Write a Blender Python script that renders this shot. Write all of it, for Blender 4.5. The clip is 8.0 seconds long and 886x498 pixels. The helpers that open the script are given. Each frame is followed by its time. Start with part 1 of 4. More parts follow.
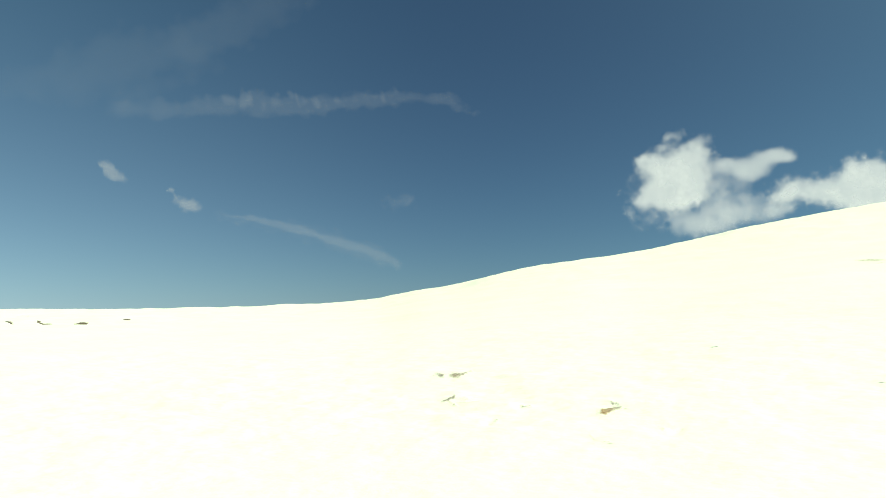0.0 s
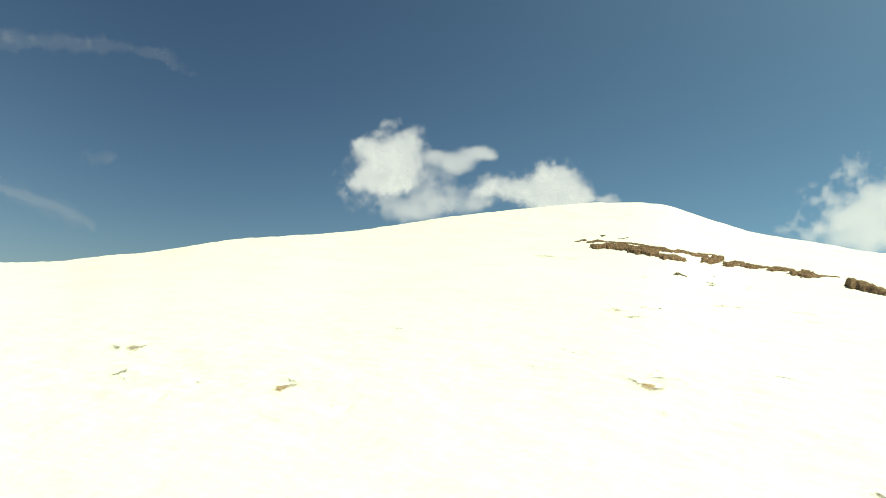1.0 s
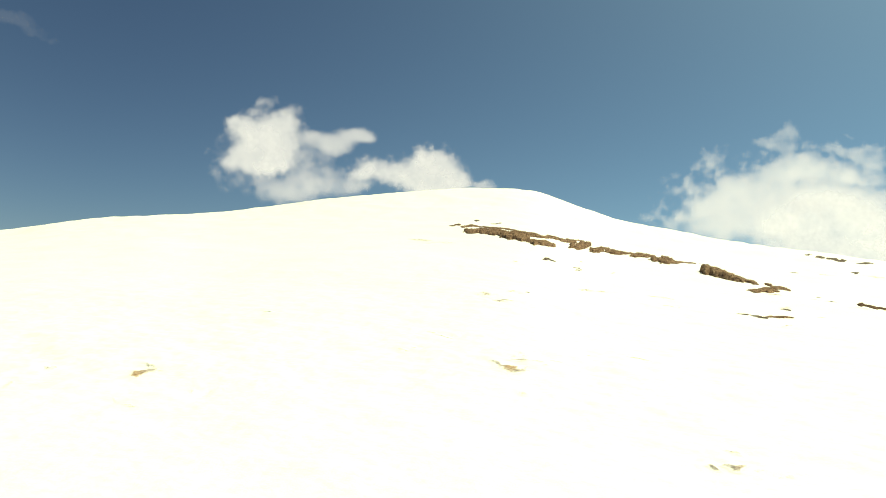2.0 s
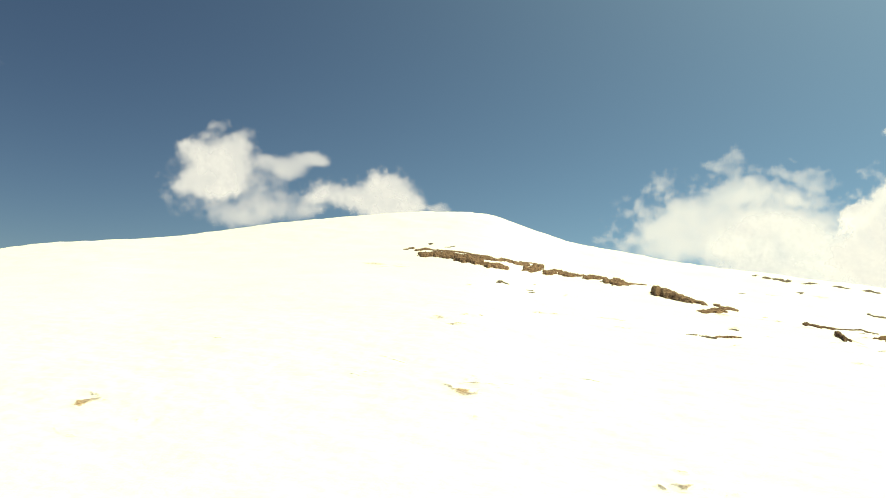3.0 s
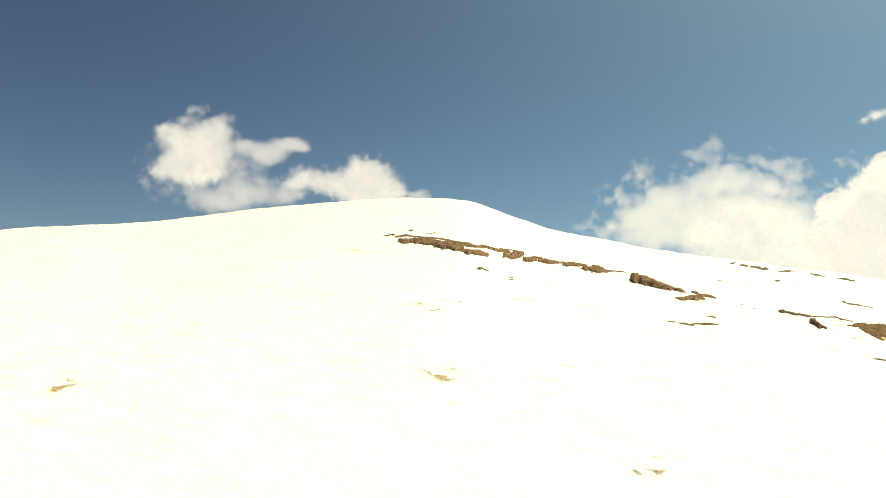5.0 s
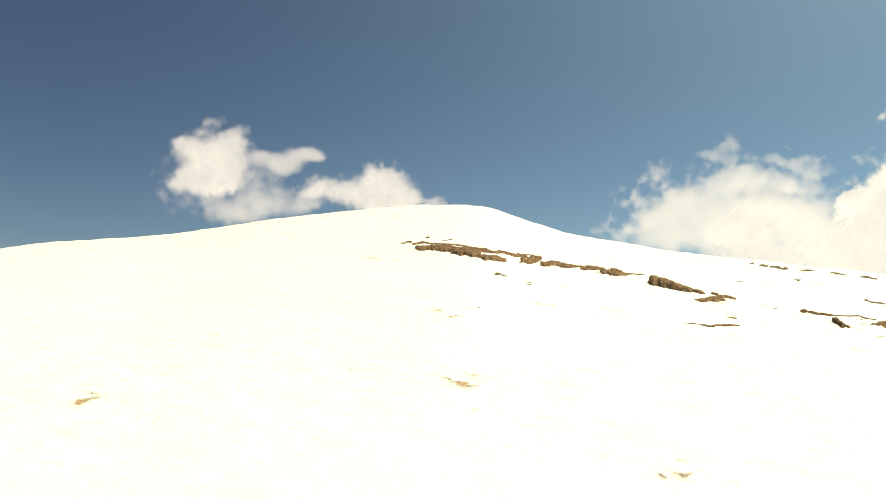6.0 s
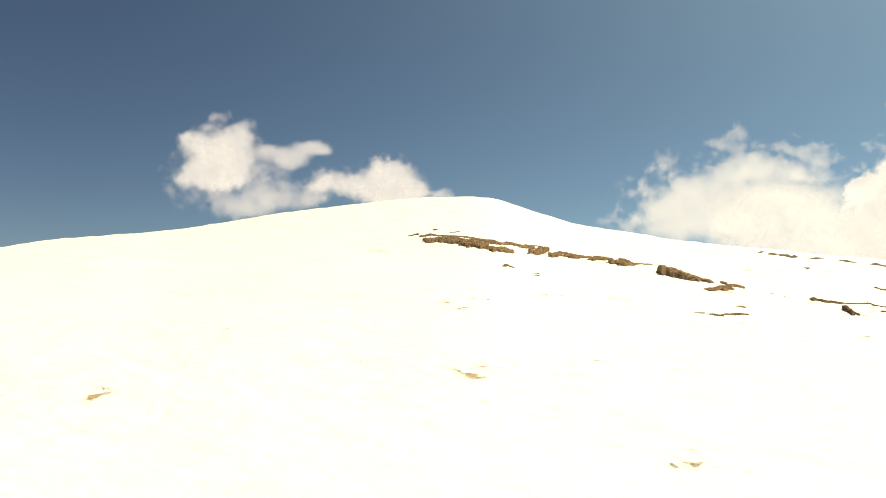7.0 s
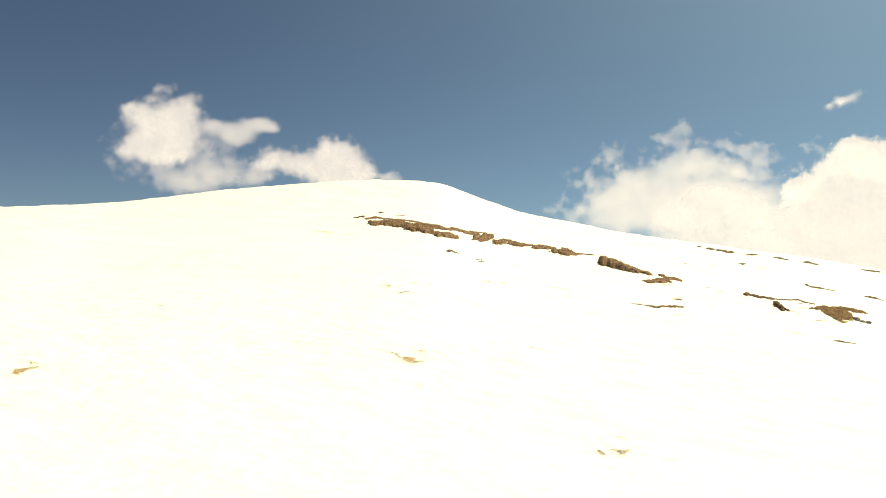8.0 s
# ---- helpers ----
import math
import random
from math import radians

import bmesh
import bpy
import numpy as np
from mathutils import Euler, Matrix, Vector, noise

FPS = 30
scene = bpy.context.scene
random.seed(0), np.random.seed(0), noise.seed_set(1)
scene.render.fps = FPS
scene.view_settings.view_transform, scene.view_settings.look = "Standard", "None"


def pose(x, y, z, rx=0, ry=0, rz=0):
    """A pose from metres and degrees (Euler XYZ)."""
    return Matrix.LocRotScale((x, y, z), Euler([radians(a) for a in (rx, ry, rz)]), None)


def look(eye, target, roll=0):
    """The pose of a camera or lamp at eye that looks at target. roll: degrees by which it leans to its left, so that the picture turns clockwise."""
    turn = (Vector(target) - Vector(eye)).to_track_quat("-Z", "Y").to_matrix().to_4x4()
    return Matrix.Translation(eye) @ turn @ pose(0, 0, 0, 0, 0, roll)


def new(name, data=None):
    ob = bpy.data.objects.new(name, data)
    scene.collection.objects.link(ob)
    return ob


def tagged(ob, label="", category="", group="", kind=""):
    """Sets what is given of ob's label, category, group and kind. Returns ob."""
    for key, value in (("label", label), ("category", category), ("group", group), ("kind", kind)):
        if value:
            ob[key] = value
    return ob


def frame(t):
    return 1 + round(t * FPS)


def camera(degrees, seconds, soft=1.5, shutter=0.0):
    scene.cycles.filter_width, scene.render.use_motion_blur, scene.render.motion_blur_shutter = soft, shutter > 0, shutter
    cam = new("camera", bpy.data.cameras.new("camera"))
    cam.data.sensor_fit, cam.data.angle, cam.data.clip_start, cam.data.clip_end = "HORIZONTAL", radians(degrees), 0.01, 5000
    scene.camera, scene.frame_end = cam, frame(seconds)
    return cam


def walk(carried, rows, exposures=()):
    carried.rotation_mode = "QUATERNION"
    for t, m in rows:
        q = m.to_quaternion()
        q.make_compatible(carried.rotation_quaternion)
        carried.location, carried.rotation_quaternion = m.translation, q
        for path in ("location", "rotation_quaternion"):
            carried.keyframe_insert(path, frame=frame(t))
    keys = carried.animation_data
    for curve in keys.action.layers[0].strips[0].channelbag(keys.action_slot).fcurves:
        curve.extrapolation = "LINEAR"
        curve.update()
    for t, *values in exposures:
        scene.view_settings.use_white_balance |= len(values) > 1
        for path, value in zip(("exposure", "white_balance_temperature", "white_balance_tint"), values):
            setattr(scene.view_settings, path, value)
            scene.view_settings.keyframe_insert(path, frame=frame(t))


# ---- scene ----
cam = camera(56.0, 8.0, soft=0.95)
EYE = 1.5
walk(cam, [
    (0.0, pose(0.000, -0.000, EYE + 0.000, 94.70, -0.37, 0.93)),
    (0.2, pose(0.059, -0.004, EYE + 0.006, 94.63, -1.86, -3.84)),
    (0.5, pose(0.147, -0.022, EYE + 0.014, 93.64, -2.95, -9.77)),
    (0.7, pose(0.203, -0.043, EYE + 0.019, 93.75, -3.34, -13.76)),
    (1.0, pose(0.284, -0.085, EYE + 0.028, 93.75, -3.35, -19.06)),
    (1.2, pose(0.311, -0.104, EYE + 0.031, 93.20, -3.71, -21.43)),
    (1.5, pose(0.352, -0.134, EYE + 0.035, 93.33, -3.41, -24.13)),
    (2.0, pose(0.391, -0.169, EYE + 0.039, 93.11, -3.60, -27.54)),
    (2.2, pose(0.405, -0.183, EYE + 0.041, 93.59, -3.28, -28.74)),
    (3.3, pose(0.433, -0.212, EYE + 0.044, 95.07, -3.00, -31.07)),
    (3.5, pose(0.438, -0.218, EYE + 0.045, 95.14, -2.93, -31.56)),
    (4.0, pose(0.449, -0.230, EYE + 0.046, 95.21, -3.12, -32.54)),
    (4.5, pose(0.449, -0.230, EYE + 0.046, 94.48, -3.21, -32.54)),
    (4.7, pose(0.446, -0.227, EYE + 0.046, 94.05, -3.41, -32.38)),
    (5.8, pose(0.430, -0.209, EYE + 0.044, 94.33, -2.02, -30.76)),
    (6.0, pose(0.427, -0.205, EYE + 0.043, 94.43, -2.03, -30.73)),
    (6.5, pose(0.425, -0.203, EYE + 0.043, 94.18, -2.18, -30.60)),
    (7.0, pose(0.420, -0.198, EYE + 0.043, 93.87, -1.41, -30.17)),
    (7.5, pose(0.416, -0.194, EYE + 0.042, 94.38, -1.37, -29.91)),
    (7.8, pose(0.444, -0.224, EYE + 0.045, 93.87, -1.80, -30.95)),
    (8.0, pose(0.458, -0.242, EYE + 0.047, 92.94, -3.24, -34.03)),
], [
    (0.0, 0.27, 5880, 0), (0.5, 0.28, 5980, 2), (1.0, 0.33, 6130, 5), (2.0, 0.43, 6450, 9), (3.3, 0.46, 6650, 11), (4.7, 0.46, 6750, 13), (5.8, 0.47, 6850, 16.5), (8.0, 0.47, 6950, 18.5)])

# ---- light ----
SUN_EL, SUN_AZ = 54.0, 84.0
toward = Vector((math.sin(radians(SUN_AZ)) * math.cos(radians(SUN_EL)), math.cos(radians(SUN_AZ)) * math.cos(radians(SUN_EL)), math.sin(radians(SUN_EL))))
world = bpy.data.worlds.new("sky")
scene.world = world
world.use_nodes = True
wt = world.node_tree


def sky_math(kind, a, b):
    n = wt.nodes.new("ShaderNodeMath")
    n.operation = kind
    for socket, value in zip(n.inputs, (a, b)):
        if isinstance(value, (int, float)):
            socket.default_value = value
        else:
            wt.links.new(value, socket)
    return n.outputs[0]


def sky_add(base, fac, colour):
    """Adds light of a colour, as strong as fac."""
    n = wt.nodes.new("ShaderNodeMix")
    n.data_type, n.blend_type, n.clamp_factor = "RGBA", "ADD", False
    wt.links.new(fac, n.inputs[0])
    wt.links.new(base, n.inputs[6])
    n.inputs[7].default_value = (*colour, 1)
    return n.outputs[2]


sky = wt.nodes.new("ShaderNodeTexSky")
sky.sky_type, sky.sun_disc = "NISHITA", False
sky.sun_elevation, sky.sun_rotation = radians(SUN_EL), radians(SUN_AZ)
sky.altitude, sky.air_density, sky.dust_density, sky.ozone_density = 2500, 1.0, 1.0, 2.2
where = wt.nodes.new("ShaderNodeTexCoord")
parts = wt.nodes.new("ShaderNodeSeparateXYZ")
wt.links.new(where.outputs["Generated"], parts.inputs[0])
cosine = wt.nodes.new("ShaderNodeVectorMath")
cosine.operation = "DOT_PRODUCT"
wt.links.new(where.outputs["Generated"], cosine.inputs[0])
cosine.inputs[1].default_value = toward
# summer haze: a pale rim over the horizon and a broad glow round the sun
rim = sky_math("POWER", 2.718, sky_math("DIVIDE", sky_math("MAXIMUM", parts.outputs["Z"], 0.0), -0.10))
glow = sky_math("POWER", sky_math("MAXIMUM", cosine.outputs["Value"], 0.0), 4.0)
round_x = sky_math("SQRT", sky_math("ADD", sky_math("MULTIPLY", parts.outputs["X"], parts.outputs["X"]), 0.02), 0.0)
west = sky_math("MULTIPLY", sky_math("SUBTRACT", round_x, parts.outputs["X"]), 0.5)
east = sky_math("MULTIPLY", sky_math("ADD", round_x, parts.outputs["X"]), 0.5)
halo = sky_math("POWER", sky_math("MAXIMUM", cosine.outputs["Value"], 0.0), 11.0)
low = sky_math("POWER", 2.718, sky_math("DIVIDE", sky_math("MAXIMUM", parts.outputs["Z"], 0.0), -0.16))
broad_east = sky_math("MULTIPLY", sky_math("POWER", 2.718, sky_math("DIVIDE", sky_math("MAXIMUM", parts.outputs["Z"], 0.0), -0.35)), sky_math("MULTIPLY", east, east))
low_east = sky_math("MULTIPLY", low, east)
low_west = sky_math("MULTIPLY", low, west)
thin_air = wt.nodes.new("ShaderNodeMix")
thin_air.data_type, thin_air.blend_type = "RGBA", "MULTIPLY"
thin_air.inputs[0].default_value = 1.0
wt.links.new(sky.outputs[0], thin_air.inputs[6])
thin_air.inputs[7].default_value = (0.88, 1.0, 1.04, 1)
hazy = thin_air.outputs[2]
for amount, tint in ((rim, (0.4, 1.7, 3.0)), (glow, (6.6, 9.8, 8.6)), (halo, (13.5, 17.6, 16.6)), (west, (1.25, 3.2, 4.3)), (low_east, (4.3, 6.3, 5.6)), (broad_east, (0.1, 2.3, 3.3)), (low_west, (10.8, 11.6, 10.8))):
    hazy = sky_add(hazy, amount, tint)
wt.links.new(hazy, wt.nodes["Background"].inputs[0])
wt.nodes["Background"].inputs[1].default_value = 0.028

sun_data = bpy.data.lights.new("sun", "SUN")
sun_data.energy, sun_data.angle, sun_data.color = 4.7, radians(0.5), (1.0, 0.95, 0.56)
sun = new("sun", sun_data)
sun.matrix_world = look(toward * 300, (0, 0, 0))


# ---- materials ----
def material(name):
    m = bpy.data.materials.new(name)
    m.use_nodes = True
    t = m.node_tree
    return m, t, t.nodes["Principled BSDF"], t.nodes["Material Output"]


def node(t, kind, **inputs):
    n = t.nodes.new(kind)
    for key, value in inputs.items():
        n.inputs[key.replace("_", " ")].default_value = value
    return n


def grain(t, scale, detail=6.0, rough=0.6, layers=1.0):
    """Noise at real size; layers above 1 lay it in flat strata."""
    n = node(t, "ShaderNodeTexNoise", Scale=scale, Detail=detail, Roughness=rough)
    where = t.nodes.new("ShaderNodeTexCoord")
    flat = t.nodes.new("ShaderNodeMapping")
    flat.inputs["Scale"].default_value = (1, 1, layers)
    t.links.new(where.outputs["Object"], flat.inputs["Vector"])
    t.links.new(flat.outputs[0], n.inputs["Vector"])
    return n


def ramp(t, source, stops):
    n = t.nodes.new("ShaderNodeValToRGB")
    t.links.new(source, n.inputs[0])
    el = n.color_ramp.elements
    while len(el) < len(stops):
        el.new(0.5)
    for e, (p, c) in zip(el, stops):
        e.position, e.color = p, (*c, 1)
    return n


def relief(t, bsdf, sources, distance):
    last = None
    for source, strength in sources:
        b = node(t, "ShaderNodeBump", Strength=strength, Distance=distance)
        t.links.new(source, b.inputs["Height"])
        if last:
            t.links.new(last.outputs[0], b.inputs["Normal"])
        last = b
    t.links.new(last.outputs[0], bsdf.inputs["Normal"])


def snow_material():
    m, t, b, _ = material("old_snow")
    broad, fine = grain(t, 0.35, 5), grain(t, 9.0, 7, 0.65)
    tone = ramp(t, broad.outputs[0], [(0.3, (0.87, 0.86, 0.81)), (0.7, (0.90, 0.89, 0.85))])
    speck = ramp(t, fine.outputs[0], [(0.3, (0.96, 0.96, 0.93)), (0.55, (1, 1, 1))])
    mix = t.nodes.new("ShaderNodeMix")
    mix.data_type, mix.blend_type = "RGBA", "MULTIPLY"
    mix.inputs[0].default_value = 1.0
    t.links.new(tone.outputs[0], mix.inputs[6])
    t.links.new(speck.outputs[0], mix.inputs[7])
    t.links.new(mix.outputs[2], b.inputs["Base Color"])
    b.inputs["Roughness"].default_value = 0.75
    b.inputs["Specular IOR Level"].default_value = 0.2
    mid = grain(t, 1.6, 4)
    relief(t, b, [(mid.outputs[0], 0.25), (fine.outputs[0], 0.22)], 0.06)
    return m


def turf_material(name, dark, mid, light, scale=5.0):
    m, t, b, _ = material(name)
    broad, fine = grain(t, scale, 6, 0.7, 2.5), grain(t, scale * 2.4, 6, 0.75, 2.5)
    tone = ramp(t, broad.outputs[0], [(0.36, dark), (0.5, mid), (0.64, light)])
    speck = ramp(t, fine.outputs[0], [(0.4, (0.35, 0.33, 0.32)), (0.56, (1, 1, 1))])
    mix = t.nodes.new("ShaderNodeMix")
    mix.data_type, mix.blend_type = "RGBA", "MULTIPLY"
    mix.inputs[0].default_value = 1.0
    t.links.new(tone.outputs[0], mix.inputs[6])
    t.links.new(speck.outputs[0], mix.inputs[7])
    t.links.new(mix.outputs[2], b.inputs["Base Color"])
    b.inputs["Roughness"].default_value = 0.95
    b.inputs["Specular IOR Level"].default_value = 0.1
    relief(t, b, [(broad.outputs[0], 0.7), (fine.outputs[0], 0.6)], 0.16 / scale)
    return m


def grit_shade_material():
    """Earth, gritty dirt and painted grey shade that thin out into the snow round them, as far as the mesh says that it
    is bare, and tan where it says so.
    """
    m, t, b, _ = material("earth_grit_and_shade")
    fine, speck = grain(t, 16.0, 6, 0.65), grain(t, 64.0, 4, 0.6)
    # this grey is both dirt and the shade of hollow walls, put into the colour
    grey = ramp(t, fine.outputs[0], [(0.38, (0.19, 0.165, 0.155)), (0.6, (0.47, 0.425, 0.405))])
    earth = ramp(t, fine.outputs[0], [(0.38, (0.23, 0.145, 0.085)), (0.6, (0.50, 0.35, 0.215))])
    bare, tan = t.nodes.new("ShaderNodeAttribute"), t.nodes.new("ShaderNodeAttribute")
    bare.attribute_name, tan.attribute_name = "bare", "tan"
    kind = t.nodes.new("ShaderNodeMix")
    kind.data_type = "RGBA"
    t.links.new(tan.outputs["Fac"], kind.inputs[0])
    t.links.new(grey.outputs[0], kind.inputs[6])
    t.links.new(earth.outputs[0], kind.inputs[7])
    mottle = node(t, "ShaderNodeMath")
    mottle.operation = "MULTIPLY"
    t.links.new(bare.outputs["Fac"], mottle.inputs[0])
    t.links.new(speck.outputs[0], mottle.inputs[1])
    fac = t.nodes.new("ShaderNodeMapRange")
    fac.inputs["From Min"].default_value, fac.inputs["From Max"].default_value = 0.04, 0.27
    t.links.new(mottle.outputs[0], fac.inputs["Value"])
    mix = t.nodes.new("ShaderNodeMix")
    mix.data_type = "RGBA"
    t.links.new(fac.outputs[0], mix.inputs[0])
    mix.inputs[6].default_value = (0.88, 0.87, 0.82, 1)
    t.links.new(kind.outputs[2], mix.inputs[7])
    t.links.new(mix.outputs[2], b.inputs["Base Color"])
    b.inputs["Roughness"].default_value = 0.9
    b.inputs["Specular IOR Level"].default_value = 0.15
    relief(t, b, [(fine.outputs[0], 0.5), (speck.outputs[0], 0.4)], 0.01)
    return m


def blade_material():
    m, t, b, _ = material("dead_grass")
    geo = t.nodes.new("ShaderNodeNewGeometry")
    tone = ramp(t, geo.outputs["Random Per Island"], [(0.0, (0.10, 0.06, 0.045)), (0.45, (0.25, 0.165, 0.10)), (0.8, (0.37, 0.265, 0.15)), (1.0, (0.46, 0.36, 0.22))])
    t.links.new(tone.outputs[0], b.inputs["Base Color"])
    b.inputs["Roughness"].default_value = 0.9
    b.inputs["Specular IOR Level"].default_value = 0.1
    return m


def cloud_material(name, glow, pale=0.14):
    """Bright vapour, as opaque as its mesh says; an even emission stands in for sunlight scattered inside it."""
    m, t, b, out = material(name)
    t.nodes.remove(b)
    dens = t.nodes.new("ShaderNodeAttribute")
    dens.attribute_name = "vapour"
    diff = node(t, "ShaderNodeBsdfDiffuse", Color=(pale, pale, 0.965 * pale, 1))
    lit = node(t, "ShaderNodeBsdfTranslucent", Color=(pale, pale, 0.965 * pale, 1))
    half = node(t, "ShaderNodeMixShader", Fac=0.5)
    t.links.new(diff.outputs[0], half.inputs[1])
    t.links.new(lit.outputs[0], half.inputs[2])
    # added glow in place of light scattered many times within the cloud
    shine = node(t, "ShaderNodeEmission", Color=(1.0, 0.985, 0.90, 1), Strength=glow)
    both = t.nodes.new("ShaderNodeAddShader")
    t.links.new(half.outputs[0], both.inputs[0])
    t.links.new(shine.outputs[0], both.inputs[1])
    clear = t.nodes.new("ShaderNodeBsdfTransparent")
    mix = t.nodes.new("ShaderNodeMixShader")
    t.links.new(dens.outputs["Fac"], mix.inputs[0])
    t.links.new(clear.outputs[0], mix.inputs[1])
    t.links.new(both.outputs[0], mix.inputs[2])
    t.links.new(mix.outputs[0], out.inputs["Surface"])
    return m


SNOW = snow_material()
TURF = turf_material("brown_turf", (0.07, 0.04, 0.031), (0.245, 0.148, 0.094), (0.44, 0.29, 0.175))
DARK_TURF = turf_material("dark_turf", (0.05, 0.03, 0.025), (0.16, 0.09, 0.06), (0.30, 0.19, 0.11))
REDDISH = turf_material("red_brown_turf", (0.055, 0.03, 0.02), (0.19, 0.105, 0.052), (0.34, 0.215, 0.105))
WEDGE = turf_material("thick_turf", (0.08, 0.045, 0.034), (0.26, 0.16, 0.10), (0.42, 0.29, 0.18), 3.5)
STRAW = turf_material("yellow_straw", (0.25, 0.19, 0.06), (0.48, 0.38, 0.14), (0.62, 0.52, 0.24))
GREY_TURF = turf_material("grey_turf", (0.07, 0.054, 0.047), (0.17, 0.132, 0.11), (0.29, 0.23, 0.19))
ROCK = turf_material("grey_stone", (0.20, 0.195, 0.21), (0.30, 0.29, 0.31), (0.42, 0.41, 0.42), 4.0)
GRIT_SHADE = grit_shade_material()
BLADES = blade_material()
VAPOUR = cloud_material("cumulus_vapour", 0.53, 0.15)
BANK_VAPOUR = cloud_material("bank_vapour", 0.46, 0.30)
THIN_VAPOUR = cloud_material("thin_vapour", 0.40, 0.12)


# ---- noise on arrays ----
def lattice(x, y, seed):
    """Smooth noise between -1 and 1 at array points."""
    xi, yi = np.floor(x).astype(np.int64), np.floor(y).astype(np.int64)
    u, v = x - xi, y - yi
    u, v = u * u * u * (u * (6 * u - 15) + 10), v * v * v * (v * (6 * v - 15) + 10)

    def corner(a, b):
        h = (a * 374761393 + b * 668265263 + seed * 974634777) & 0xFFFFFFFF
        h = ((h ^ (h >> 13)) * 1274126177) & 0xFFFFFFFF
        return ((h ^ (h >> 16)) & 0xFFFF) / 32767.5 - 1
    a = corner(xi, yi) * (1 - u) + corner(xi + 1, yi) * u
    b = corner(xi, yi + 1) * (1 - u) + corner(xi + 1, yi + 1) * u
    return a * (1 - v) + b * v


def fbm(x, y, octaves, seed, gain=0.5):
    total, amp = np.zeros_like(x), 1.0
    for k in range(octaves):
        total += amp * lattice(x * 2 ** k, y * 2 ** k, seed + k)
        amp *= gain
    return total


def swirl(x, y, octaves, seed, gain=0.5):
    """Noise whose layers are turned against one another, so that no grid shows."""
    total, amp = np.zeros_like(x), 1.0
    for k in range(octaves):
        c, s = math.cos(0.9 * k + 0.4), math.sin(0.9 * k + 0.4)
        total += amp * lattice((x * c - y * s) * 2 ** k + 3.7 * k, (x * s + y * c) * 2 ** k - 1.9 * k, seed + k)
        amp *= gain
    return total


# ---- the snow slope ----
# bearing from the standing place (degrees, left positive) and the height angle of the skyline there
CREST = [(-180, 0.2), (-150, 0.2), (-120, 0.6), (-90, 1.5), (-72, 2.3), (-64, 2.44), (-60, 3.25), (-56, 3.64), (-52, 4.06), (-48, 4.46), (-45, 4.84), (-42, 5.32),
         (-39, 5.84), (-36.5, 6.51), (-34.5, 7.29), (-33, 7.54), (-31, 7.53), (-28, 7.29), (-24, 6.79), (-20, 6.06), (-16, 5.28), (-12, 4.46), (-8, 3.94), (-5, 3.37),
         (-2.5, 2.91), (0, 2.27), (2.5, 1.91), (4.5, 1.38), (6, 1.18), (8, 0.95), (12, 0.73), (18, 0.47), (24, 0.38), (29, 0.3), (40, 0.4), (70, 0.3),
         (110, 0.2), (180, 0.2)]
# bearing and distance of the ridge line
RIDGE = [(-180, 160), (-110, 110), (-64, 88), (-42, 90), (-32, 96), (-17, 86), (0, 84), (7, 92), (17, 118), (50, 140), (120, 160), (180, 160)]
CREST_AZ, CREST_EL = (np.array(c, float) for c in zip(*CREST))
RIDGE_AZ, RIDGE_D = (np.array(c, float) for c in zip(*RIDGE))
POWER, ROUNDING = 1.6, 0.82
FINE_AZ = np.arange(-180, 180.01, 0.25)


def eased(at, values, spread):
    """The line through the values, with its corners rounded over some degrees."""
    k = np.exp(-0.5 * (np.arange(-60, 61) * 0.25 / spread) ** 2)
    line = np.interp(FINE_AZ, at, values)
    return np.convolve(np.pad(line, 60, mode="edge"), k / k.sum(), "valid")


CREST_LINE, RIDGE_LINE = eased(CREST_AZ, CREST_EL, 0.9), eased(RIDGE_AZ, RIDGE_D, 5.0)


def lift(x, y):
    """The slope without its small relief."""
    r = np.maximum(np.hypot(x, y), 1e-3)
    az = np.degrees(np.arctan2(-x, y))
    crest = np.tan(np.radians(np.interp(az, FINE_AZ, CREST_LINE)))
    far = np.interp(az, FINE_AZ, RIDGE_LINE)
    s, a = r / far, ROUNDING
    rise = EYE + far * crest

    def slope(q):
        return (rise * q ** POWER - EYE) / (far * q)
    da = (rise * (POWER - 1) * a ** (POWER - 2) + EYE / a ** 2) / far
    h = np.clip((s - a) / (1 - a), 0, 1)
    top = (2 * h**3 - 3 * h**2 + 1) * slope(a) + (h**3 - 2 * h**2 + h) * (1 - a) * da + (3 * h**2 - 2 * h**3) * crest
    e = np.where(s < a, slope(np.maximum(s, 1e-4)), top)
    over = np.maximum(s - 1, 0)
    z = EYE + (e - 0.22 * over**2 / (1 + over)) * r
    return np.where(s > 1, np.where(s < 6, np.maximum(z, -5), -5), z)


# melt hollows: x, y, half width, depth, run of the floor towards the valley, bow and slant of the wall's foot
HOLLOWS = []


def hollow(x, y, w, d, run=0.6, bow=0.8, slant=0.0):
    HOLLOWS.append((x, y, w, d, run, bow, slant))


